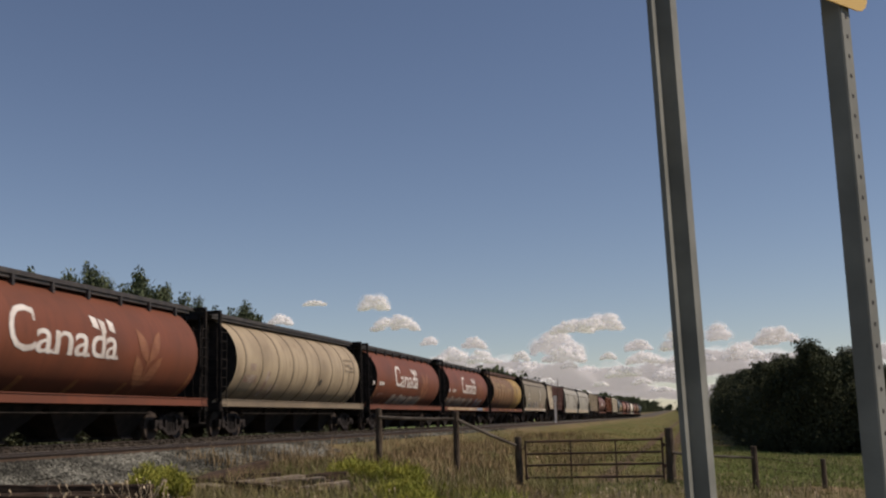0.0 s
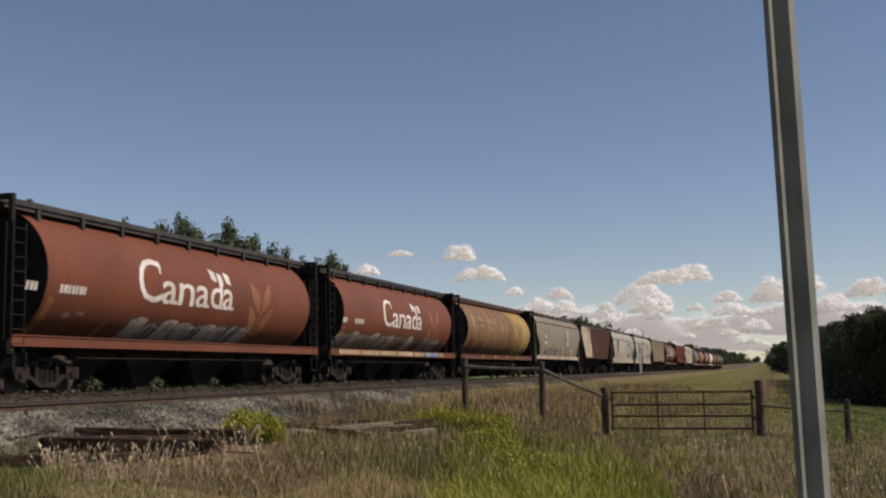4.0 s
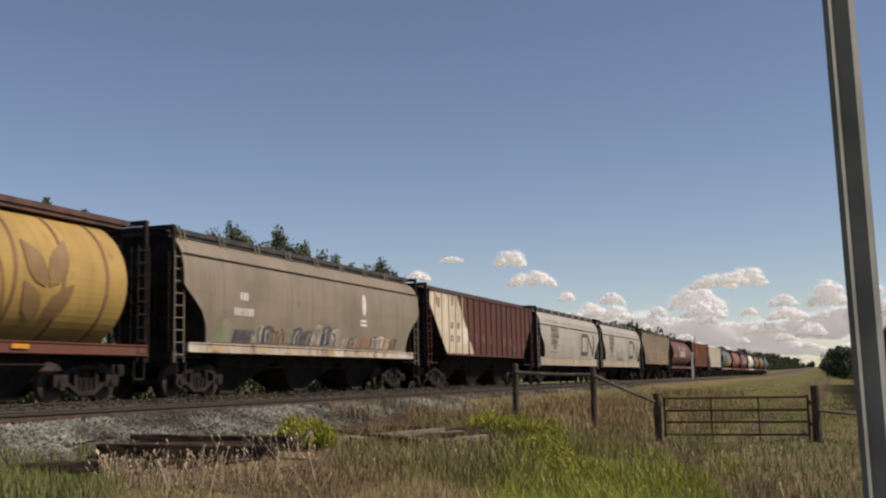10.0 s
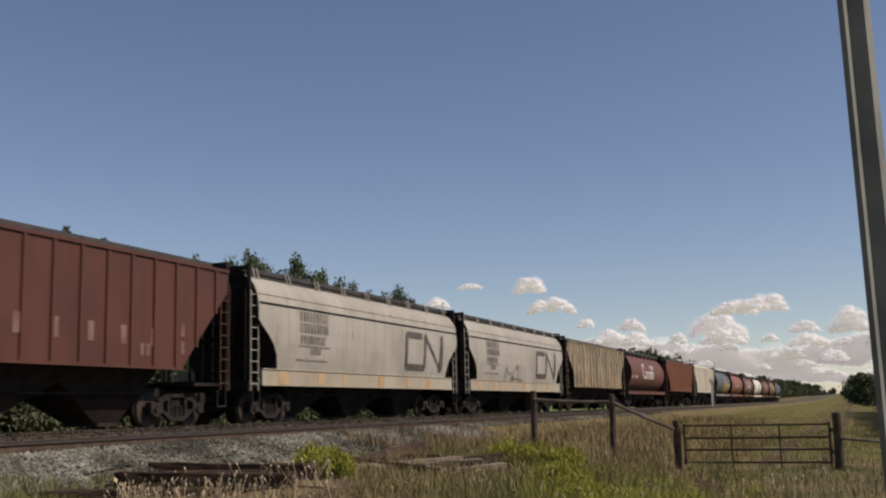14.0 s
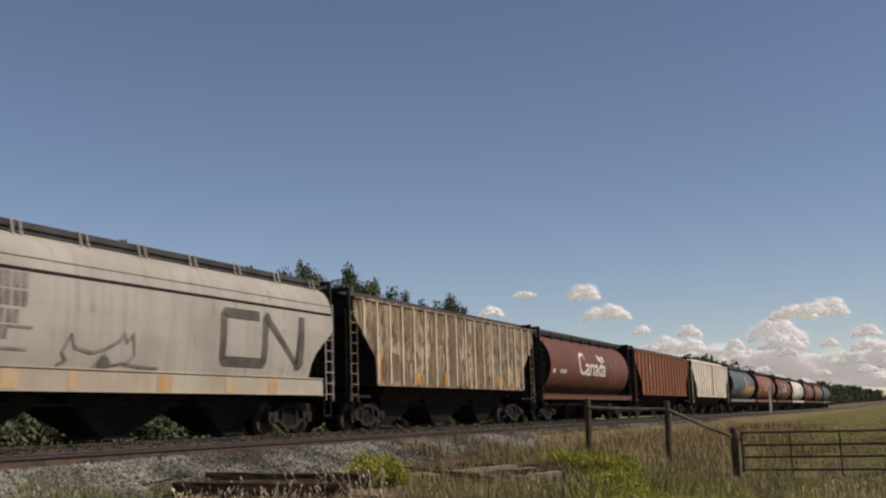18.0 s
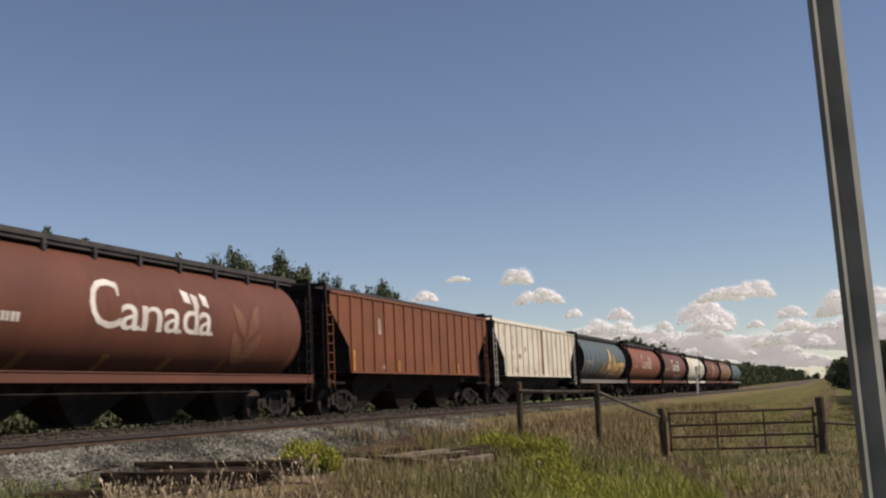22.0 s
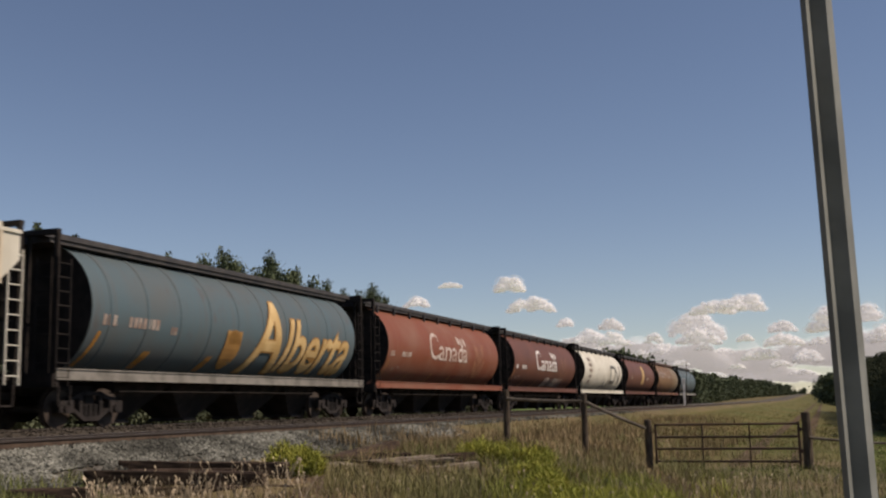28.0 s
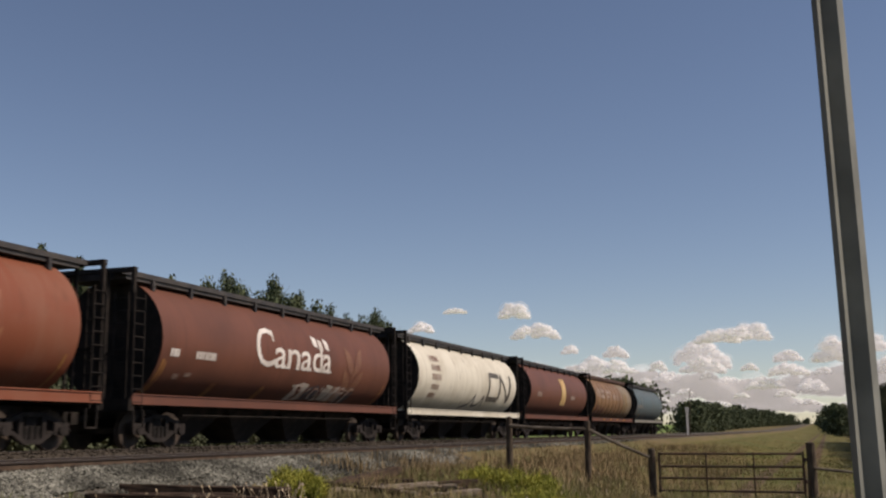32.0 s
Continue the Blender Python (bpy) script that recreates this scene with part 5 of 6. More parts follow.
DRESS = [
    country("red", "red-brown cylindrical grain hopper car with white country name"),
    dress_tan,
    country("red", "red-brown cylindrical hopper car with grey graffiti", (-3.5, 3.1, 1.47, 2.1, ("graf_grey", "graf_grey", "graf_pale"), 3, 9), wy=-3.5),
    country("red", "red-brown cylindrical hopper car with blue graffiti", None, (3.2, 5.6)),
    dress_gold,
    dress_grey,
    dress_split,
    rail_flow(False),
    rail_flow(True),
    dress_rusty,
    country("brown", "dark brown cylindrical hopper car with clean white country name"),
    dress_oxide,
    dress_white,
    dress_teal,
    country("red_bright", "orange-red cylindrical hopper car with pale country name", bright="letter_worn"),
    country("brown", "dark brown cylindrical hopper car with pale graffiti", (0.2, 4.6, 1.50, 2.16, ("letter_worn", "brown", "graf_pale"), 9, 5)),
    dress_white_cyl,
    dress_brown_gold,
    lambda car, L: dress_gold(car, L, True),
    lambda car, L: dress_teal(car, L, False, "faded teal cylindrical hopper car at the train's end"),
]
CARS = build_train()

# ---- fence and gate ----


def fence_post(x, y, top, r, label, lean=(0, 0)):
    z0 = float(ground_z(x, y)) - 0.15
    bm = bmesh.new()
    k = 10
    rnd = random.Random(int(x * 100))
    rings = []
    for j in range(6):
        f = j / 5
        rings.append([bm.verts.new((lean[0] * f + r * (1.06 - 0.1 * f) * (1 + rnd.uniform(-0.07, 0.07)) * math.cos(2 * math.pi * i / k),
                                    lean[1] * f + r * (1.06 - 0.1 * f) * (1 + rnd.uniform(-0.07, 0.07)) * math.sin(2 * math.pi * i / k), (top - z0) * f)) for i in range(k)])
    for a, b in zip(rings, rings[1:]):
        for i in range(k):
            bm.faces.new((a[i], a[(i + 1) % k], b[(i + 1) % k], b[i]))
    tip = bm.verts.new((lean[0], lean[1], top - z0 + r * 0.25))
    for i in range(k):
        bm.faces.new((rings[-1][i], rings[-1][(i + 1) % k], tip))
    bm.faces.new(rings[0][::-1])
    ob = new("fence_post", finish(bm, "fence_post", M["post"]))
    ob.location = (x, y, z0)
    return tagged(ob, label, "fence post", "posts of the fence")


def fence_pole(a, b, r, label):
    bm = bmesh.new()
    pts = [Vector(a).lerp(Vector(b), i / 4) + Vector((0, 0, -0.02 * math.sin(math.pi * i / 4))) for i in range(5)]
    for i, (p, q) in enumerate(zip(pts, pts[1:])):
        tube(bm, p - Vector(a), q - Vector(a), r * (1 - 0.05 * i), 8, r * (1 - 0.05 * (i + 1)))
    ob = new("fence_rail", finish(bm, "fence_rail", M["pole"]))
    ob.location = a
    tagged(ob, label, "fence rail", "rails of the fence")


FY = 26.5
fence_post(-7.74, FY, 2.04, 0.085, "dark weathered round wooden fence post")
fence_post(-5.70, FY, 1.90, 0.080, "dark weathered round post with two rails")
fence_post(-4.12, FY, 1.22, 0.090, "short dark wooden gate post")
fence_post(-0.42, FY, 1.34, 0.105, "thick dark wooden gate post")
fence_post(1.53, FY, 0.86, 0.075, "short weathered wooden fence post with pale top")
fence_post(3.07, FY, 0.53, 0.060, "thin wooden fence post in the meadow")
fence_pole((-7.70, FY - 0.09, 1.82), (-5.74, FY - 0.09, 1.72), 0.045, "greyed wooden rail between two posts")
fence_pole((-5.62, FY - 0.08, 1.68), (-4.16, FY - 0.09, 1.02), 0.045, "greyed wooden brace sloping to the gate post")
fence_pole((-0.36, FY - 0.09, 0.76), (1.50, FY - 0.08, 0.60), 0.035, "thin wooden rail beside the gate")


def farm_gate():
    g = new("farm_gate")
    g.location = (-3.94, FY - 0.02, 0.0)
    W = 3.34
    for i, z in enumerate((1.10, 0.80, 0.52, 0.22)):
        bm = bmesh.new()
        tube(bm, (0, 0, z), (W, 0, z - 0.015), 0.026, 8)
        part("bar", bm, M["gate"], g)
    for x, z0 in ((0, 0.16), (W * 0.335, 0.10), (W * 0.665, 0.06), (W, 0.06)):
        bm = bmesh.new()
        tube(bm, (x, 0, z0), (x, 0, 1.13), 0.026 if x in (0, W) else 0.018, 8)
        part("upright", bm, M["gate"], g)
    for z in (0.45, 0.95):
        bm = bmesh.new()
        tube(bm, (W, 0, z), (W + 0.12, 0, z), 0.02, 6)
        box(bm, (W + 0.04, 0, z), (0.05, 0.07, 0.09))
        part("hinge", bm, M["gate"], g)
    bm = bmesh.new()
    for i in range(6):
        tube(bm, (-0.02 - 0.025 * i, -0.04, 0.98 - 0.01 * i * (5 - i)), (-0.045 - 0.025 * i, -0.04, 0.98 - 0.01 * (i + 1) * (4 - i)), 0.012, 5)
    part("chain", bm, M["gate"], g)
    tagged(g, "rusty four-bar pipe gate, closed, between wooden posts", "gate")


farm_gate()

# wires of the fence beyond the gate
for z0, z1 in ((0.62, 0.36), (0.40, 0.12)):
    bm = bmesh.new()
    tube(bm, (0, 0, 0), (1.54, 0, z1 - z0), 0.006, 5)
    ob = new("fence_wire", finish(bm, "fence_wire", M["gate"]))
    ob.location = (1.53, FY - 0.08, z0)
    tagged(ob, "rusty fence wire between two posts", "wire", "wires of the fence")

# ---- sign posts by the camera ----


def channel_post():
    """A rolled steel hat channel: a flange, a step turned to the light, a sunk web and a lip turned to the light."""
    x, y = 0.119, 3.3
    p = new("sign_post")
    p.location = (x, y, float(ground_z(x, y)) - 0.3)
    line = [(-0.047, 0.020), (-0.031, 0.0), (-0.019, 0.045), (0.028, 0.045), (0.047, 0.100)]
    back = [(px + 0.001, py + 0.004) for px, py in line]
    bm = bmesh.new()
    prism(bm, line + back[::-1], "z", 0, 4.3)
    part("channel", bm, M["galv"], p)
    p.rotation_euler = (0, radians(-0.75), 0)
    tagged(p, "galvanised steel channel sign post in the grass", "sign post", "posts by the camera")


def square_post():
    x, y = 0.4975, 2.66
    p = new("sign_post")
    p.location = (x, y, float(ground_z(x, y)) - 0.3)
    p.rotation_euler = (0, 0, radians(-34))
    bm = bmesh.new()
    r, t, H = 0.0255, 0.003, 3.4
    outer = [(-r, -r + 0.004), (-r + 0.004, -r), (r - 0.004, -r), (r, -r + 0.004), (r, r - 0.004), (r - 0.004, r), (-r + 0.004, r), (-r, r - 0.004)]
    prism(bm, outer, "z", 0, H)
    part("tube", bm, M["galv"], p)
    hole = bmesh.new()
    tube(hole, (r - 0.0002, 0, 0), (r + 0.0006, 0, 0), 0.0056, 10)
    hole = finish(hole, "hole", M["hole"])
    for i in range(62):
        part("hole", hole, None, p, at=pose(0, 0, 0.12 + i * 0.0508))
    # the yellow plate, turned to the road
    bm = bmesh.new()
    k = 0.05
    hw = 0.20
    pts = []
    for cx, cz, a0 in ((hw - k, k, -90), (hw - k, 0.45 - k, 0), (-hw + k, 0.45 - k, 90), (-hw + k, k, 180)):
        for i in range(5):
            a = radians(a0 + i * 22.5)
            pts.append((cx + k * math.cos(a), cz + k * math.sin(a)))
    prism(bm, pts, "y", -0.0015, 0.0015)
    part("sign_plate", bm, M["sign"], p, "yellow sheet sign with rounded corners", at=pose(0.023, -0.11, 2.935, 0, 0, 84))
    tagged(p, "perforated square steel post with a yellow sign", "sign post", "posts by the camera")


channel_post()
square_post()

# ---- whistle post by the line ----


def line_post():
    x, y = -13.2, 109.0
    p = new("line_post")
    p.location = (x, y, float(ground_z(x, y)))
    p.rotation_euler = (0, 0, radians(25))
    bm = bmesh.new()
    box(bm, (0, 0, 1.35), (0.22, 0.05, 2.7))
    box(bm, (0, 0, 2.62), (0.34, 0.05, 0.5))
    part("board", bm, M["whitepost"], p, "white painted board")
    bm = bmesh.new()
    tube(bm, (0.2, 0.1, 0), (0.42, 0.1, 4.6), 0.05, 6, 0.03)
    part("stake", bm, M["post"], p, "dark leaning stake")
    tagged(p, "white line-side post with a leaning stake", "post")


line_post()

# ---- old timbers ----


def timber(a, b, w, h, z, tilt, material, label, seed):
    a, b = Vector((*a, 0)), Vector((*b, 0))
    mid = (a + b) / 2
    L = (b - a).length
    rnd = random.Random(seed)
    bm = bmesh.new()
    k = 8
    rings = []
    for i in range(k + 1):
        x = L * (i / k - 0.5)
        j = [rnd.uniform(-0.012, 0.012) for _ in range(8)]
        c = 0.02
        rings.append([bm.verts.new((x, yy + j[n], zz + j[-n])) for n, (yy, zz) in enumerate(((-w / 2, c), (-w / 2 + c, 0), (w / 2 - c, 0), (w / 2, c), (w / 2, h - c), (w / 2 - c, h), (-w / 2 + c, h), (-w / 2, h - c)))])
    for r, s in zip(rings, rings[1:]):
        for i in range(8):
            bm.faces.new((r[i], r[(i + 1) % 8], s[(i + 1) % 8], s[i]))
    bm.faces.new(rings[0][::-1])
    bm.faces.new(rings[-1])
    ob = new("timber", finish(bm, "timber", M[material]))
    ob.matrix_basis = pose(mid.x, mid.y, z, 0, -tilt, math.degrees(math.atan2(b.y - a.y, b.x - a.x)))
    tagged(ob, label, "timber", "old timbers by the track")


def gz(x, y):
    return float(ground_z(x, y))


timber((-11.3, 15.3), (-8.4, 15.85), 0.24, 0.20, 0.63, -1.3, "tie", "dark old railway tie lying in dry grass", 1)
timber((-10.85, 13.84), (-8.1, 14.5), 0.24, 0.22, 0.54, -1.6, "tie", "dark split tie on top of a low stack", 2)
timber((-10.78, 13.78), (-9.3, 14.15), 0.24, 0.20, 0.33, -1.0, "tie", "dark tie at the foot of the stack", 3)
timber((-9.1, 14.0), (-7.6, 14.6), 0.24, 0.20, 0.34, -1.0, "tie", "dark rotten tie under another one", 4)
timber((-8.72, 17.9), (-8.53, 20.8), 0.24, 0.18, 0.70, 4.0, "tie", "tie lying aslant with a raised end", 5)
timber((-7.72, 16.28), (-5.79, 17.69), 0.24, 0.09, 0.42, -3.3, "timber_pale", "pale grey dry plank in the weeds", 6)
timber((-7.1, 15.9), (-5.4, 16.9), 0.16, 0.08, 0.38, -3.3, "timber_pale", "pale weathered plank lying in the weeds", 7)
timber((-8.7, 18.2), (-6.3, 18.6), 0.24, 0.18, 0.54, -2, "tie", "dark tie among dead weeds", 8)
timber((-11.1, 12.3), (-9.9, 12.75), 0.24, 0.18, 0.44, 1, "tie", "dark tie end sticking from the grass", 9)
timber((-8.2, 19.0), (-6.6, 20.2), 0.24, 0.16, 0.56, 2, "tie", "dark tie lying crosswise", 10)
timber((-10.6, 14.6), (-8.9, 14.95), 0.24, 0.18, 0.58, 0, "tie", "brown weathered tie between two others", 11)
timber((-8.3, 17.0), (-7.0, 18.9), 0.24, 0.16, 0.58, 1, "timber_pale", "split grey timber on the heap", 12)

rnd = random.Random(21)
for k in range(10):
    px, py, turn, long = rnd.uniform(-8.6, -6.0), rnd.uniform(16.9, 19.6), rnd.uniform(-0.5, 0.9), rnd.uniform(0.45, 1.1)
    timber((px, py), (px + long * math.cos(turn), py + long * math.sin(turn)), rnd.uniform(0.10, 0.2), rnd.uniform(0.06, 0.14), gz(px, py) + rnd.uniform(-0.02, 0.10), rnd.uniform(-6, 6), "timber_pale" if k % 3 else "tie", "short broken piece of old timber on the heap", 30 + k)

# ---- clouds ----


drifting = []


def cloud(az, el, wide, high, seed, thin=False, far=3600.0):
    """A heap of lumpy puffs with a flat foot, in a thin ragged veil."""
    rnd = random.Random(seed)
    d = far * rnd.uniform(0.9, 1.1)
    w, h = d * radians(wide) * 0.92, d * radians(high) * 0.92
    lumps = max(10, int(15 * wide / max(high, 0.5)))
    sets = {"cloud": ([], []), "cloud_edge": ([], []), "cloud_mist": ([], []), "cloud_thin": ([], [])}
    for i in range(lumps):
        u = rnd.uniform(-0.5, 0.5)
        dome = math.sqrt(max(0.05, 1 - (2 * u) ** 2))
        r = h * rnd.uniform(0.13, 0.30) * (0.6 + 0.4 * dome)
        zc = -h * 0.45 + r * 0.8 + rnd.uniform(0, 1) * max(0.0, h * dome - 1.75 * r)
        p = Vector((u * max(0.1, w - r * 2.0), rnd.uniform(-0.2, 0.2) * w, zc))
        layers = (("cloud_thin", 1.8, 2),) if thin else (("cloud", 0.86, 2), ("cloud_edge", 1.06, 2), ("cloud_mist", 1.42, 1))
        for key, grow, fineness in layers:
            verts, faces = sets[key]
            bm = bmesh.new()
            bmesh.ops.create_icosphere(bm, subdivisions=fineness + 1, radius=1)
            o = Vector((rnd.uniform(0, 50), rnd.uniform(0, 50), rnd.uniform(0, 50)))
            base = len(verts)
            for v in bm.verts:
                q = v.co.normalized()
                k = 1 + 0.34 * noise.noise(q * 1.6 + o) + 0.26 * noise.noise(q * 3.7 + o) + 0.16 * noise.noise(q * 8 + o)
                s = q * r * k * grow
                s.x *= 1.4
                if s.z < 0:
                    s.z *= 0.5
                verts.append(tuple(p + s))
            faces += [tuple(base + v.index for v in f.verts) for f in bm.faces]
            bm.free()
    ob = new("cloud")
    for key, (verts, faces) in sets.items():
        if verts:
            me = mesh_from(key, verts, faces, M[key])
            me.shade_smooth()
            p = part({"cloud": "puff", "cloud_edge": "fringe", "cloud_mist": "mist", "cloud_thin": "veil"}[key], me, None, ob)
            if key != "cloud":
                p["kind"] = "stuff"
            if key != "cloud_thin":
                join = p.modifiers.new("join", "REMESH")
                join.mode, join.voxel_size, join.use_smooth_shade = "VOXEL", h * 0.045, True
                curl = p.modifiers.new("curl", "DISPLACE")
                tex = bpy.data.textures.new("curl", "CLOUDS")
                tex.noise_scale, tex.noise_depth = h * (0.18 if key == "cloud" else 0.26), 1
                curl.texture, curl.strength, curl.texture_coords = tex, h * (0.11 if key == "cloud" else 0.15), "LOCAL"
    drifting.append((ob, az, el, d))
    tagged(ob, "thin white cloud bank near the horizon" if thin else "white fair-weather cloud low in the blue sky", "cloud", "clouds over the horizon")


CLOUDS = [(16.31, 6.44, 2.00, 1.07), (15.21, 5.30, 2.90, 0.95), (19.57, 6.51, 1.48, 0.36), (21.47, 5.60, 1.61, 0.68), (13.40, 4.31, 1.03, 0.58), (11.00, 4.12, 1.49, 0.76),
          (12.15, 3.53, 1.95, 0.97), (10.77, 3.37, 1.70, 0.90), (5.68, 4.81, 2.59, 0.85), (3.88, 4.99, 2.12, 1.20), (7.09, 3.93, 1.89, 1.46), (5.78, 3.56, 1.64, 1.09),
          (8.58, 3.34, 1.03, 0.66), (0.01, 3.90, 2.15, 1.49), (1.97, 3.01, 2.20, 0.8), (5.08, 2.43, 1.71, 0.65), (8.10, 2.74, 2.04, 0.70), (3.12, 2.32, 2.23, 0.73),
          (0.92, 2.18, 1.63, 0.9), (6.40, 1.90, 2.01, 0.6), (-2.01, 4.21, 1.32, 1.31), (-4.81, 3.86, 2.56, 1.10), (-3.03, 3.12, 2.32, 1.11), (-5.98, 2.52, 2.52, 1.18),
          (23.5, 5.2, 1.2, 0.3), (6.55, 4.30, 2.0, 0.95), (6.3, 3.35, 2.6, 1.1), (4.7, 4.95, 1.8, 0.75), (2.2, 3.7, 1.6, 0.7)]
SMALL = [(9.3, 2.6, 0.9, 0.4), (7.2, 2.0, 1.1, 0.42), (4.4, 1.75, 1.0, 0.36), (2.2, 1.8, 1.2, 0.42), (0.3, 2.9, 1.0, 0.5), (-1.2, 2.9, 1.1, 0.5), (11.6, 2.85, 0.9, 0.36), (6.0, 2.8, 1.0, 0.45), (3.9, 3.2, 1.0, 0.5), (8.6, 1.6, 1.4, 0.36), (5.6, 1.35, 1.6, 0.34), (-4.3, 2.5, 1.4, 0.5), (12.9, 3.0, 1.0, 0.36), (1.2, 1.35, 1.5, 0.34), (-2.6, 2.1, 1.4, 0.45), (9.9, 3.15, 0.8, 0.35)]
BANK = [(-7.5, 2.0, 4.0, 1.3), (-4.5, 2.2, 4.0, 1.5), (-1.5, 2.5, 4.0, 1.7), (1.2, 2.3, 4.0, 1.6), (4.0, 1.9, 4.2, 1.5), (6.8, 2.2, 4.2, 1.5), (9.6, 2.5, 4.0, 1.4), (12.4, 2.9, 3.6, 1.1), (3.0, 1.2, 6.0, 0.9), (8.0, 1.2, 6.0, 0.9), (-3.0, 1.2, 6.0, 0.9), (15.0, 3.2, 3.0, 0.7), (-9.5, 2.6, 4.0, 1.2)]
for i, row in enumerate(CLOUDS + SMALL):
    cloud(*row, 100 + i)
for i, row in enumerate(BANK):
    cloud(*row, 160 + i, True, 4200.0)

# ---- trees ----


def tree_meshes(key, height, spread, leaves, leaf, seed, kind, leaders=15):
    """A tapered trunk with limbs, and a crown of many small leaves gathered on the limbs' ends."""
    rng = np.random.default_rng(seed)
    rnd = random.Random(seed)
    bm = bmesh.new()
    steps = 6
    pts = [Vector((0, 0, 0))]
    for i in range(steps):
        pts.append(pts[-1] + Vector((rnd.uniform(-0.03, 0.03) * height, rnd.uniform(-0.03, 0.03) * height, height * 0.93 / steps)))
    r0 = height * 0.016 + 0.03
    for i in range(steps):
        tube(bm, pts[i], pts[i + 1], r0 * (1 - i / steps) + 0.012, 7, r0 * (1 - (i + 1) / steps) + 0.010)
    hubs = []
    n = 46 if kind == "poplar" else 60
    for i in range(n):
        f = rnd.uniform(0.22, 1.0) if kind == "poplar" else rnd.uniform(0.04, 1.0)
        k = min(steps - 1, int(f * steps))
        o = pts[k].lerp(pts[k + 1], f * steps - k) if f < 1 else pts[-1]
        a = rnd.uniform(0, 2 * math.pi)
        if kind == "poplar":
            reach = spread * (0.35 + 0.85 * math.sin(math.pi * min(1, f * 0.82 + 0.12))) * rnd.uniform(0.35, 0.9)
            up = 1.25
        elif kind == "spruce":
            reach = spread * (1.05 - f * 0.95) * rnd.uniform(0.6, 1.05)
            up = 0.05
        else:
            reach = spread * math.sqrt(max(0.05, 1 - (f - 0.35) ** 2 / 0.5)) * rnd.uniform(0.35, 1.05)
            up = 0.35
        e = o + Vector((math.cos(a) * reach, math.sin(a) * reach, reach * up * rnd.uniform(0.6, 1.2)))
        tube(bm, o, e, 0.012 + r0 * 0.28 * (1 - f), 5, 0.008)
        hubs.append((e, reach))
        hubs.append((o.lerp(e, 0.6), reach))
    hubs.append((pts[-1], spread * 0.3))
    if kind == "poplar":
        hubs = [h for h in hubs if h[0].z < height * 0.62]
        for k in range(leaders):
            a = k * 0.9 + rnd.uniform(-0.3, 0.3)
            foot = pts[2] if k else pts[3]
            tip = pts[-1] + Vector((math.cos(a), math.sin(a), 0)) * spread * (rnd.uniform(0.3, 1.3) if k else 0) - Vector((0, 0, height * (rnd.uniform(0.0, 0.22) if k else -0.03)))
            tube(bm, foot, tip, r0 * 0.4, 5, 0.01)
            for j in range(14):
                u = 0.25 + 0.75 * j / 13
                hubs.append((foot.lerp(tip, u), spread * (1.0 * (1 - u) + 0.36)))
    trunk = finish(bm, "trunk", M["bark"])
    cen = np.array([h[0] for h in hubs])
    rad = np.array([max(0.12 if kind == "poplar" else 0.25, h[1] * 0.32) for h in hubs])
    pick = rng.integers(0, len(hubs), leaves)
    c = cen[pick] + np.clip(rng.normal(0, 1, (leaves, 3)), -1.7, 1.7) * rad[pick, None] * np.array([1, 1, 2.1 if kind == "poplar" else 0.85])
    c[:, 2] = np.maximum(c[:, 2], 0.05)
    d1 = rng.normal(0, 1, (leaves, 3))
    d1 /= np.linalg.norm(d1, axis=1)[:, None]
    d2 = np.cross(d1, rng.normal(0, 1, (leaves, 3)))
    d2 /= np.linalg.norm(d2, axis=1)[:, None]
    if kind == "poplar":
        d1[:, 2] = np.abs(d1[:, 2]) + 0.5
    s = leaf * rng.uniform(0.6, 1.3, leaves)[:, None]
    v = np.stack([c - d1 * s, c + d2 * s * 0.55, c + d1 * s, c - d2 * s * 0.55], 1).reshape(-1, 3)
    f = np.arange(leaves * 4).reshape(-1, 4)
    crown = mesh_from("crown", v.tolist(), f.tolist(), M[{"poplar": "leaf", "spruce": "leaf_dark", "bush": "leaf_dark", "far": "leaf_far", "shrub": "leaf_shrub"}[kind]])
    return trunk, crown


def plant(name, key, x, y, size, turn, label, group, make, sink=0.1):
    trunk, crown = once(key, make)
    t = new(name)
    t.matrix_basis = pose(x, y, gz(x, y) - sink, 0, 0, turn) @ Matrix.Diagonal((size, size, size, 1))
    part("trunk", trunk, None, t)
    part("crown", crown, None, t)
    return tagged(t, label, "tree" if name != "bush" else "bush", group)


rnd = random.Random(5)
# poplars behind the train
POPLARS = [(32.6, 8.35, 70), (31.0, 8.6, 72), (30.2, 7.9, 76), (28.9, 8.5, 74), (27.6, 7.8, 76), (26.0, 7.05, 80), (25.0, 6.5, 83), (23.8, 6.7, 80), (22.9, 6.1, 84), (29.6, 7.6, 80),
           (34.95, 8.60, 66), (36.0, 7.7, 62), (37.05, 8.90, 60), (38.55, 9.50, 56), (39.6, 8.3, 54), (40.8, 9.85, 52), (42.6, 8.8, 50), (44.2, 9.1, 50), (46.0, 9.3, 48), (33.6, 7.6, 72)]
for i, (az, el, d) in enumerate(POPLARS):
    x, y = -math.sin(radians(az)) * d, math.cos(radians(az)) * d
    h = EYE + d * math.tan(radians(el - 0.15)) - gz(x, y)
    v = i % 3 if az < 34 else 3 + i % 2
    plant("poplar_tree", ("poplar", v), x, y, h / 12.0, 70 * i, "slender green poplar behind the railway line", "poplars behind the line",
          lambda v=v: tree_meshes(v, 12.0, 1.8 if v < 3 else 0.7, 30000 if v < 3 else 9000, 0.11, 30 + v, "poplar", 15 if v < 3 else 4))
# the dark wood along the cleared strip
WOOD = []
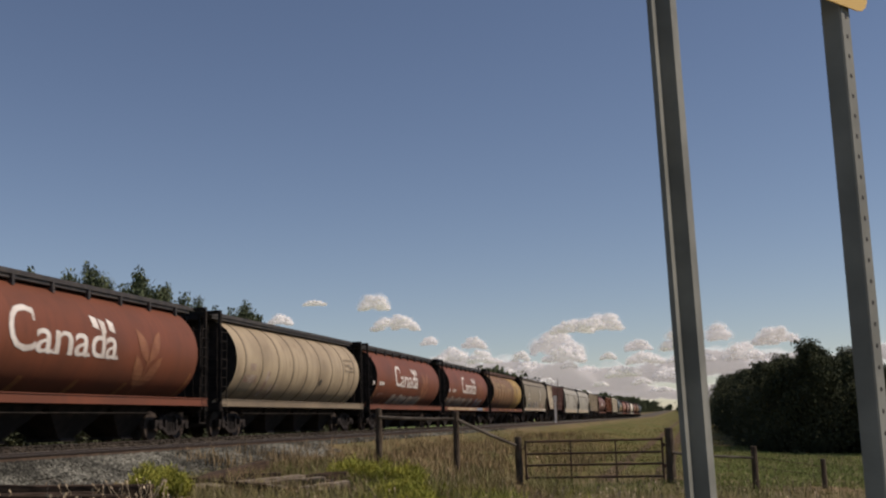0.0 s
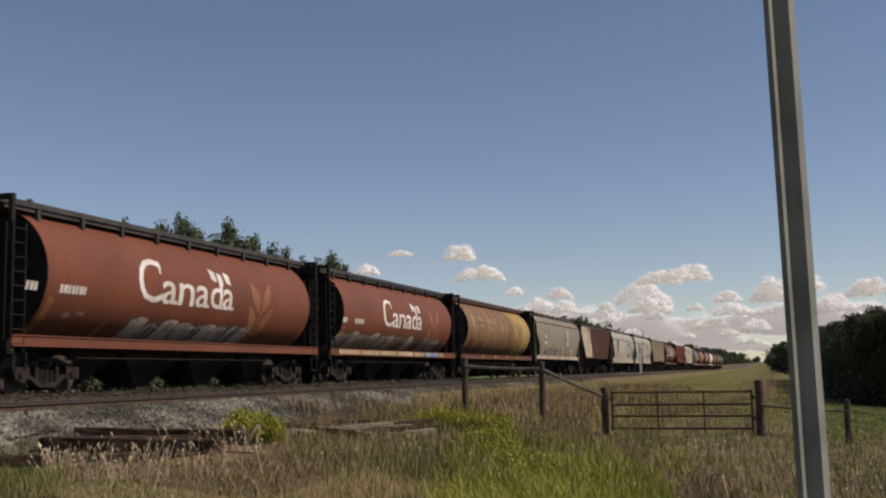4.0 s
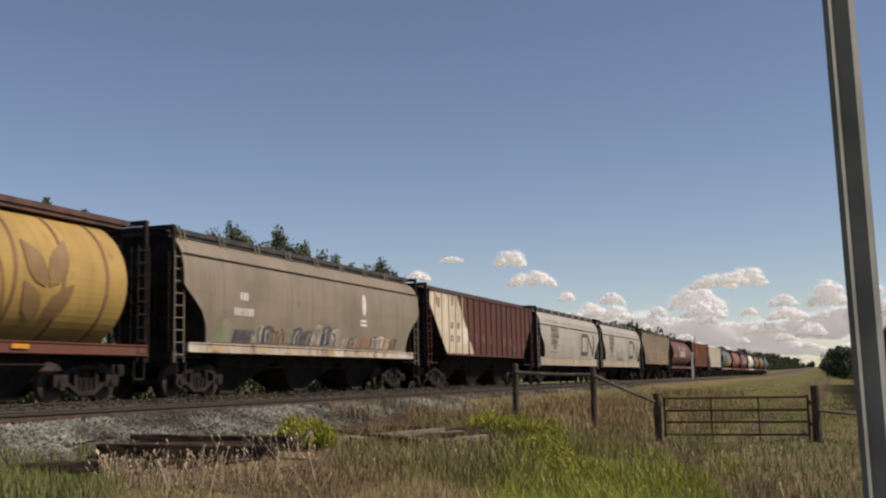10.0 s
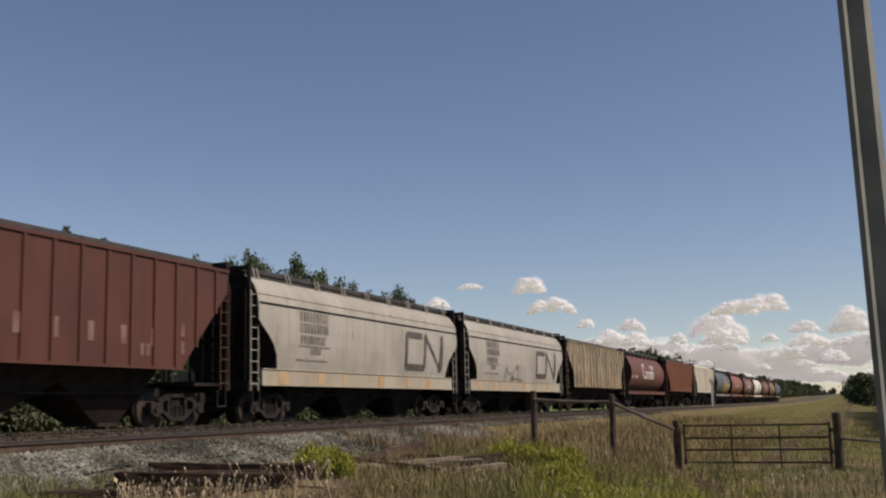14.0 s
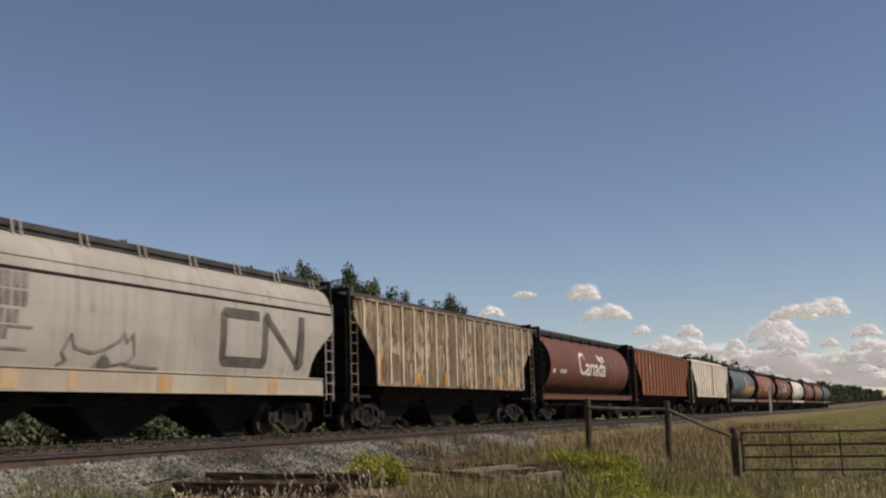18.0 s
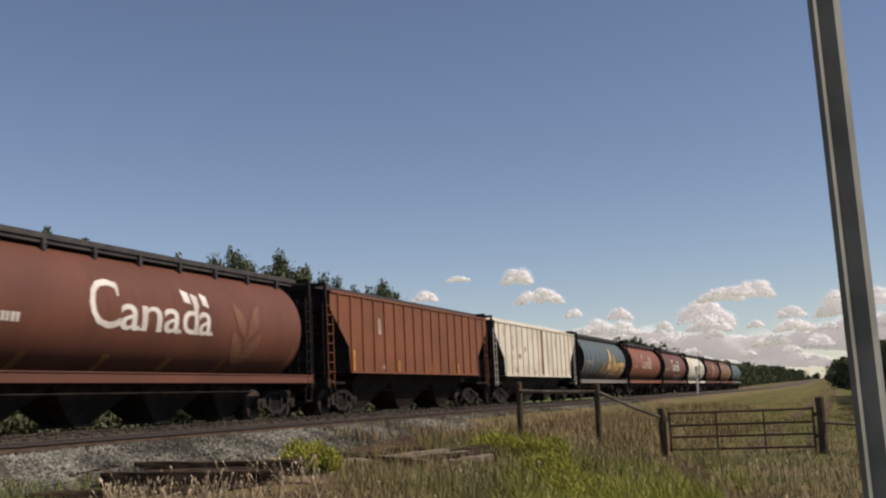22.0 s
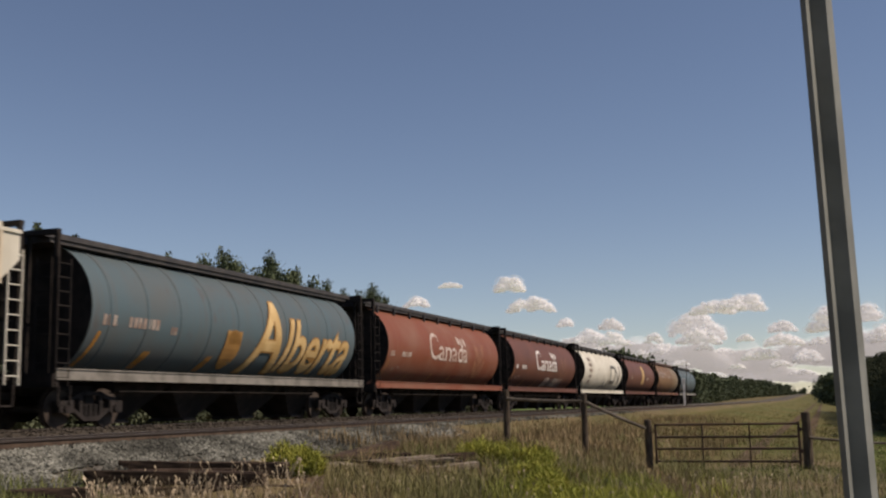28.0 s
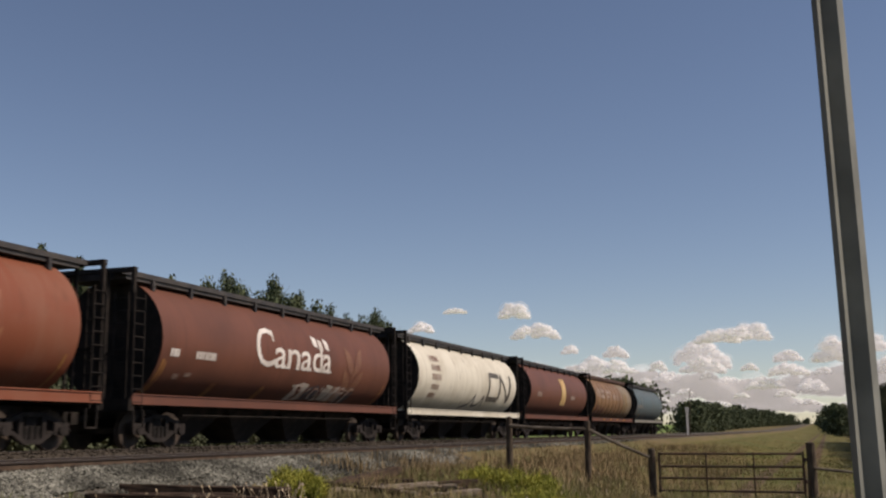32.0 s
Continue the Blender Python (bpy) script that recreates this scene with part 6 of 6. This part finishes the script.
for i in range(46):
    y = 52 + 95 * (i / 46) ** 1.25
    for row in range(2 if i < 30 else 1):
        WOOD.append((3.6 + 0.01 * y + row * rnd.uniform(2.2, 4.2) + rnd.uniform(-0.5, 0.8) + max(0, (60 - y)) * 0.06, y + rnd.uniform(-1, 1), 4.0 + 0.016 * (y - 52) + rnd.uniform(-0.5, 0.35)))
for i in range(22):
    WOOD.append((rnd.uniform(5.2, 22), rnd.uniform(52, 58), rnd.uniform(4.0, 4.9)))
for i, (x, y, h) in enumerate(WOOD):
    rise_to = np.interp(math.degrees(math.atan2(-x, y)), [-16, -9, -6.6, -4, -2.4, -1.2], [3.4, 3.7, 3.95, 3.1, 2.4, 1.75])
    h = EYE + math.hypot(x, y) * math.tan(radians(rise_to)) - gz(x, y) + (rnd.uniform(-1.0, -0.1) if i % 4 < 2 else rnd.uniform(-0.6, 0.4))
    v = 4 if i % 5 == 0 else i % 4
    h += 0.45 if v == 4 else 0
    kind = "spruce" if v > 1 else "bush"
    plant("wood_tree", ("wood", v), x, y, h / 5.8, 47 * i, "dense dark green tree at the wood's edge", "trees of the dark wood",
          lambda v=v, kind=kind: tree_meshes(v, 5.0, {"bush": 1.9, "spruce": 1.25 if v < 4 else 0.75}[kind], 24000 if v < 4 else 12000, 0.065, 60 + v, kind))
# distant trees
FAR = []
for i in range(34):
    f = i / 33
    az = 7.0 - 5.3 * f ** 0.8
    d = 330 + 700 * f
    FAR.append((az, d, EYE + d * math.tan(radians(1.55 - 0.85 * f + rnd.uniform(-0.12, 0.1)))))
for i in range(16):
    f = i / 15
    az = -0.55 + 1.1 * f
    d = 240 + 650 * f
    FAR.append((az, d, EYE + d * math.tan(radians(1.35 - 0.9 * f + rnd.uniform(-0.1, 0.1)))))
FAR += [(10.2, 260, EYE + 260 * math.tan(radians(2.85))), (9.5, 262, EYE + 262 * math.tan(radians(2.7))), (9.85, 266, EYE + 266 * math.tan(radians(2.6)))]
for i in range(14):
    FAR.append((rnd.uniform(0.9, 2.1), 1150 + 40 * i, EYE + 1150 * math.tan(radians(rnd.uniform(0.45, 0.6)))))
for i in range(26):
    FAR.append((12 + i * 1.6, 420 + 30 * (i % 3), 12 + (i * 7 % 4)))
for i, (az, d, top) in enumerate(FAR):
    x, y = -math.sin(radians(az)) * d, math.cos(radians(az)) * d
    v = i % 3
    plant("distant_tree", ("far", v), x, y, max(0.3, (top - gz(x, y)) / 8.3), 61 * i, "distant dark green tree on the horizon", "trees on the horizon",
          lambda v=v: tree_meshes(v, 8.0, 3.6, 2600, 0.42, 90 + v, "far"), 0.5)
# bushes behind the track, seen under the cars
for i in range(54):
    y = 10 + 1.5 * i
    x = -27.0 - (i * 37 % 10) * 0.55
    v = i % 2
    plant("bush", ("bush", v), x, y, 0.52 + 0.12 * (i * 5 % 4), 90 * i, "low green bush behind the track", "bushes behind the track",
          lambda v=v: tree_meshes(v, 5.0, 2.6, 5200, 0.17, 75 + v, "shrub"), 0.2)

# ---- grass and weeds ----


def low_cut(x, y):
    """Grass stays short by the ballast, round the timbers and along the gate's track."""
    r = np.hypot(x, y)
    k = np.interp(x, [-11, -9, -7, -5, -3, 0], [0.28, 0.35, 0.6, 0.95, 0.9, 0.8])
    az = np.degrees(np.arctan2(-x, y))
    k = k * np.interp(az, [8, 22, 32], [1.0, 0.85, 0.5])
    return k * np.interp(r, [8, 14, 20, 26, 40], [0.30, 0.55, 0.55, 0.45, 0.50])


def blades(name, pts, lo, hi, width, material, seed, label, seeds=False, bend=0.6, category="grass", tall=False):
    """Many bent blades in one mesh; with seed heads where they are in ear."""
    rng = np.random.default_rng(seed)
    n = len(pts)
    base = np.column_stack([pts, ground_z(pts[:, 0], pts[:, 1]) - 0.02])
    a = rng.uniform(0, 2 * np.pi, n)
    h = rng.uniform(lo, hi, n) * (1 if tall else low_cut(pts[:, 0], pts[:, 1]))
    lean = np.column_stack([np.cos(a), np.sin(a), np.zeros(n)]) * (h * rng.uniform(0.05, bend, n))[:, None]
    b = rng.uniform(0, 2 * np.pi, n)
    side = np.column_stack([np.cos(b), np.sin(b), np.zeros(n)]) * (width * rng.uniform(0.6, 1.4, n))[:, None]
    up = np.column_stack([np.zeros(n), np.zeros(n), h])
    mid = base + up * 0.55 + lean * 0.4
    tip = base + up + lean
    if seeds:
        head = np.column_stack([np.zeros(n), np.zeros(n), h * 0.16]) + lean * 0.12
        v = np.stack([base - side * 0.3, base + side * 0.3, tip + side * 0.3, tip - side * 0.3, tip - side * 1.6 + head * 0.4, tip + side * 1.6 + head * 0.4, tip + head], 1).reshape(-1, 3)
        k = np.arange(n)[:, None] * 7
        f = (k + np.array([0, 1, 2, 3])).tolist() + (k + np.array([3, 2, 5, 4])).tolist() + (k + np.array([4, 5, 6])).tolist()
    else:
        v = np.stack([base - side, base + side, mid - side * 0.8, mid + side * 0.8, tip], 1).reshape(-1, 3)
        k = np.arange(n)[:, None] * 5
        f = (k + np.array([0, 1, 3, 2])).tolist() + (k + np.array([2, 3, 4])).tolist()
    return tagged(new(name, mesh_from(name, v.tolist(), f, M[material])), label, category, kind="stuff")


def scatter(n, seed, near, far, az0, az1, keep):
    """Points in a sector before the camera's place, denser close by."""
    rng = np.random.default_rng(seed)
    r = near * (far / near) ** rng.uniform(0, 1, n)
    a = np.radians(rng.uniform(az0, az1, n))
    p = np.column_stack([-np.sin(a) * r, np.cos(a) * r])
    return p[keep(p[:, 0], p[:, 1], rng.uniform(0, 1, n))]


def patchy(x, y, s, k=0.0):
    return np.sin(x * s + 1.7 * np.sin(y * s * 0.8 + k)) * np.sin(y * s * 1.1 + 1.3 * np.sin(x * s * 0.6 + 2 * k)) * 0.5 + 0.5


def on_path(x, y):
    return np.abs(x + 0.94 + (y - 13.2) * 0.252 + 0.1 * np.sin(y * 1.1)) < 0.30


def off_bed(x, y):
    edge = -10.9 + 0.35 * np.sin(y * 0.9) + 0.3 * np.sin(y * 0.37 + 1)
    edge = np.where(y > 25, edge - np.minimum(1.1, (y - 25) * 0.12), edge)
    return (x > edge) & (x < 9) & ~((x > -11.4) & (x < -7.6) & (y > 13.4) & (y < 16.4)) & ~((x > -8.9) & (x < -6.0) & (y > 16.8) & (y < 20.0))


blades("grass", scatter(190000, 1, 8, 60, -14, 50, lambda x, y, u: off_bed(x, y) & (u < 0.35 + 0.65 * patchy(x, y, 0.7)) & ~(on_path(x, y) & (u > 0.25))),
       0.14, 0.55, 0.0055, "grass", 2, "green and yellowing long grass on uneven ground")
blades("dry_grass", scatter(22000, 3, 8, 55, -14, 50, lambda x, y, u: off_bed(x, y) & (u < (0.15 + 0.85 * patchy(x, y, 0.45, 1.0) ** 2) * np.interp(np.degrees(np.arctan2(-x, y)), [14, 28], [1, 0.12]))),
       0.22, 0.62, 0.0045, "grass_dry", 4, "tan dry grass with thin stems")
blades("seed_grass", scatter(15000, 5, 8, 45, -14, 48, lambda x, y, u: off_bed(x, y) & (u < patchy(x, y, 0.55, 2.0) ** 2)),
       0.40, 0.85, 0.009, "straw", 6, "tall dry grass in ear", True)
blades("far_grass", scatter(90000, 7, 40, 330, -14, 22, lambda x, y, u: (x > -14) & (x < 3.0) & ~((np.minimum(np.abs(x + 0.6), np.abs(x + 2.3)) < 0.35) & (u > 0.3))),
       0.10, 0.24, 0.020, "strip", 8, "long grass along the cleared strip")
blades("dead_grass", scatter(13000, 9, 11, 21, 18, 40, lambda x, y, u: (x > -11.2) & (x < -5.8) & (y > 11.8) & (u < 0.12 + 0.88 * patchy(x, y, 1.6, 3.0) ** 2)),
       0.05, 0.17, 0.006, "grass_dry", 10, "bleached dead grass among the timbers", False, 0.8, tall=True)
blades("straw", scatter(2600, 19, 12.2, 17.5, 27, 38, lambda x, y, u: (x > -11.0) & (u < 0.04 + 0.96 * patchy(x, y, 2.6, 1.0) ** 3)),
       0.12, 0.40, 0.013, "straw", 20, "pale broken straw stalks leaning over the timbers", True, 0.9, tall=True)
blades("verge_grass", scatter(30000, 31, 11, 18, 37, 49, lambda x, y, u: (x > -11.4 + 0.3 * np.sin(y * 2)) & (u < 0.25 + 0.75 * patchy(x, y, 1.3, 2.2))),
       0.08, 0.26, 0.006, "grass", 32, "short green grass at the ballast's foot", False, 0.5, tall=True)
blades("meadow_grass", scatter(60000, 11, 25, 60, -16, -1, lambda x, y, u: (x > 0.5) & (y > 27)),
       0.12, 0.30, 0.012, "meadow", 12, "fresh green meadow grass")
blades("back_grass", scatter(50000, 13, 24, 120, 16, 62, lambda x, y, u: (x < -21.6) & (x > -34)),
       0.2, 0.6, 0.016, "grass", 14, "green grass on the far side of the track")


blades("rank_grass", scatter(26000, 27, 15, 28, 6, 26, lambda x, y, u: (x > -9.5) & (x < -2.5) & (y < 27) & ~on_path(x, y) & (u < 0.15 + 0.85 * patchy(x, y, 0.8, 2.5))),
       0.12, 0.40, 0.006, "grass", 28, "rank green grass below the fence", False, 0.8, tall=True)
blades("tall_grass", scatter(8500, 23, 18, 28, 9, 24, lambda x, y, u: (x > -9.5) & (x < -3.9) & (y < 26.2) & (u < 0.2 + 0.8 * patchy(x, y, 0.9, 0.5))),
       0.16, 0.42, 0.006, "grass_dry", 24, "tall brownish grass below the fence", False, 0.8, tall=True)
blades("yellow_grass", scatter(70000, 25, 9.5, 22, 3, 24, lambda x, y, u: (x > -6.2) & (x < -1.2) & (y < 21) & ~on_path(x, y) & (u < patchy(x, y, 1.1, 1.5) * np.interp(np.abs(x + 0.28 * y - 1.5), [0, 1.2, 2.2], [1, 0.9, 0]))),
       0.18, 0.46, 0.006, "weed", 26, "yellow-green rank grass and weeds", False, 0.85, tall=True)
blades("verge_weeds", scatter(46000, 45, 26, 75, 4, 27, lambda x, y, u: (x > -11.9) & (x < -3.0) & (u < (0.15 + 0.85 * patchy(x, y, 0.8, 1.2)) * np.interp(x, [-11.9, -11.2, -6, -3], [0.3, 1, 1, 0.4]))),
       0.12, 0.45, 0.009, "grass_dry", 46, "dry tan weeds between the fence and the track", False, 0.5, tall=True)
blades("path_grass", scatter(30000, 41, 10, 26, -2, 12, lambda x, y, u: (np.abs(np.abs(x + 0.94 + (y - 13.2) * 0.252) - 0.42) < 0.38) & (u < 0.2 + 0.8 * patchy(x, y, 1.4, 0.7))),
       0.06, 0.22, 0.006, "grass_dry", 42, "short pinkish dry grass along a trodden path", False, 0.6, tall=True)


def weed(x, y, h, w, seed):
    """A clump of upright leafy stems with yellow heads."""
    rng = np.random.default_rng(seed)
    w_ob = new("weed")
    w_ob.location = (x, y, gz(x, y) - 0.03)
    stems = 46
    bm = bmesh.new()
    tops = []
    for i in range(stems):
        a, r = rng.uniform(0, 6.28), w * math.sqrt(rng.uniform(0, 1))
        hh = h * rng.uniform(0.55, 1.0) * (1 - 0.35 * (r / w) ** 2)
        p = Vector((math.cos(a) * r * 0.6, math.sin(a) * r * 0.6, 0))
        q = Vector((math.cos(a) * r, math.sin(a) * r, hh))
        tube(bm, p, q, 0.006, 4, 0.003)
        tops.append((p, q))
    part("stem", bm, M["weed"], w_ob)
    for name, mm, n, lo, hi, s in (("leaf", "weed", 4200, 0.12, 0.97, 0.050), ("flower_head", "weed_flower", 2200, 0.72, 1.04, 0.022)):
        k = rng.integers(0, stems, n)
        f = rng.uniform(lo, hi, n)[:, None]
        P = np.array([t[0] for t in tops])[k] * (1 - f) + np.array([t[1] for t in tops])[k] * f + rng.normal(0, 0.05, (n, 3))
        P[:, 2] = np.maximum(P[:, 2], 0.02)
        d1 = rng.normal(0, 1, (n, 3))
        d1[:, 2] = np.abs(d1[:, 2]) + 0.6
        d1 /= np.linalg.norm(d1, axis=1)[:, None]
        d2 = np.cross(d1, rng.normal(0, 1, (n, 3)))
        d2 /= np.linalg.norm(d2, axis=1)[:, None]
        v = np.stack([P, P + d1 * s + d2 * s * 0.16, P + d1 * s * 2, P + d1 * s - d2 * s * 0.16], 1).reshape(-1, 3)
        part(name, mesh_from(name, v.tolist(), np.arange(n * 4).reshape(-1, 4).tolist(), M[mm]), None, w_ob)
    tagged(w_ob, "yellow-green flowering weed clump in the grass", "weed", "weed clumps by the track")


WEEDS = [(-8.75, 16.6, 0.62, 0.42), (-8.3, 16.2, 0.5, 0.35), (-6.0, 20.6, 0.62, 0.5), (-6.7, 21.0, 0.50, 0.40), (-5.4, 20.4, 0.55, 0.4), (-7.0, 21.7, 0.45, 0.45), (-4.9, 18.2, 0.5, 0.5),
         (-4.0, 16.4, 0.45, 0.45), (-9.3, 17.4, 0.4, 0.3), (-4.4, 17.2, 0.45, 0.4), (-3.4, 15.0, 0.4, 0.4)]
for i, row in enumerate(WEEDS):
    weed(*row, 200 + i)

# ---- ballast stones and ties of the track ----


def stones(name, material, count, seed, x0, x1, far, keep, label):
    """Crushed stones lying on the ballast, denser close by."""
    rng = np.random.default_rng(seed)
    y = 9 + far * rng.uniform(0, 1, count) ** 1.7
    x = rng.uniform(x0, x1, count)
    ok = keep(x, y, rng.uniform(0, 1, count))
    x, y = x[ok], y[ok]
    n = len(x)
    c = np.column_stack([x, y, ground_z(x, y) + 0.012])
    s = rng.uniform(0.026, 0.066, n)
    octa = np.array([(1, 0, 0), (-1, 0, 0), (0, 1, 0), (0, -1, 0), (0, 0, 0.8), (0, 0, -0.8)])
    v = (c[:, None, :] + (octa[None] + rng.uniform(-0.35, 0.35, (n, 6, 3))) * s[:, None, None]).reshape(-1, 3)
    k = np.arange(n)[:, None] * 6
    f = np.concatenate([k + np.array(t) for t in ((0, 2, 4), (2, 1, 4), (1, 3, 4), (3, 0, 4), (2, 0, 5), (1, 2, 5), (3, 1, 5), (0, 3, 5))])
    tagged(new(name, mesh_from(name, v.tolist(), f.tolist(), M[material])), label, "gravel", kind="stuff")


stones("ballast_stones", "stone", 42000, 77, -12.45, -10.75, 62, lambda x, y, u: ((x < -11.2) & ((x < -11.9) | (y < 34))) | ((y < 32) & (u < 0.6)), "grey crushed ballast stones on the bank")
stones("track_stones", "stone_dusty", 15000, 78, -16.3, -12.4, 62, lambda x, y, u: u < 1.0, "brown dusty stones between the tracks")
bm = bmesh.new()
box(bm, (0, 0, 0), (2.6, 0.23, 0.18))
bmesh.ops.bevel(bm, geom=bm.edges[:], offset=0.012, segments=1, affect="EDGES")
tie_mesh = finish(bm, "railway_tie", M["tie"])
track_bed = tagged(new("track_ties"), "dark wooden ties bedded in the ballast", "railway ties", kind="structure")
for i in range(190):
    part("tie", tie_mesh, None, track_bed, at=pose(TRACK + 0.02 * math.sin(i * 1.7), 2 + i * 0.56, RAIL - 0.185 - 0.085, 0, 0, 0.6 * math.sin(i * 2.3)))
siding_bed = tagged(new("siding_ties"), "weathered wooden ties of the empty siding", "railway ties", kind="structure")
for i in range(150):
    part("tie", tie_mesh, None, siding_bed, at=pose(SIDING + 0.04 * math.sin(i * 2.1), 4 + i * 0.58, RAIL - 0.085 - 0.185 - 0.085, 0, 0, 0.9 * math.sin(i * 1.9)))


# ---- movement ----
def motions():
    for ob, az, el, d in drifting:
        rows = []
        for t in (0.0, 16.0, 32.0):
            a = az - (0.022 if el > 3.4 else 0.012) * (t - 9)
            rows.append((t, pose(-math.sin(radians(a)) * d, math.cos(radians(a)) * d, EYE + math.tan(radians(el)) * d, 0, 0, a)))
        walk(ob, rows)
    for car, y0 in CARS:
        walk(car, [(t, pose(TRACK, y0 - d, RAIL - LIFT)) for t, d in ROLLED])
    far = [float(np.interp(i / 15, [r[0] for r in ROLLED], [r[1] for r in ROLLED])) for i in range(481)]
    spins = [(i / 15, math.degrees(d / 0.455)) for i, d in enumerate(far)]
    for w in wheelsets:
        y = w.location.y
        walk(w, [(t, pose(0, y, 0.455, a % 360)) for t, a in spins])


motions()
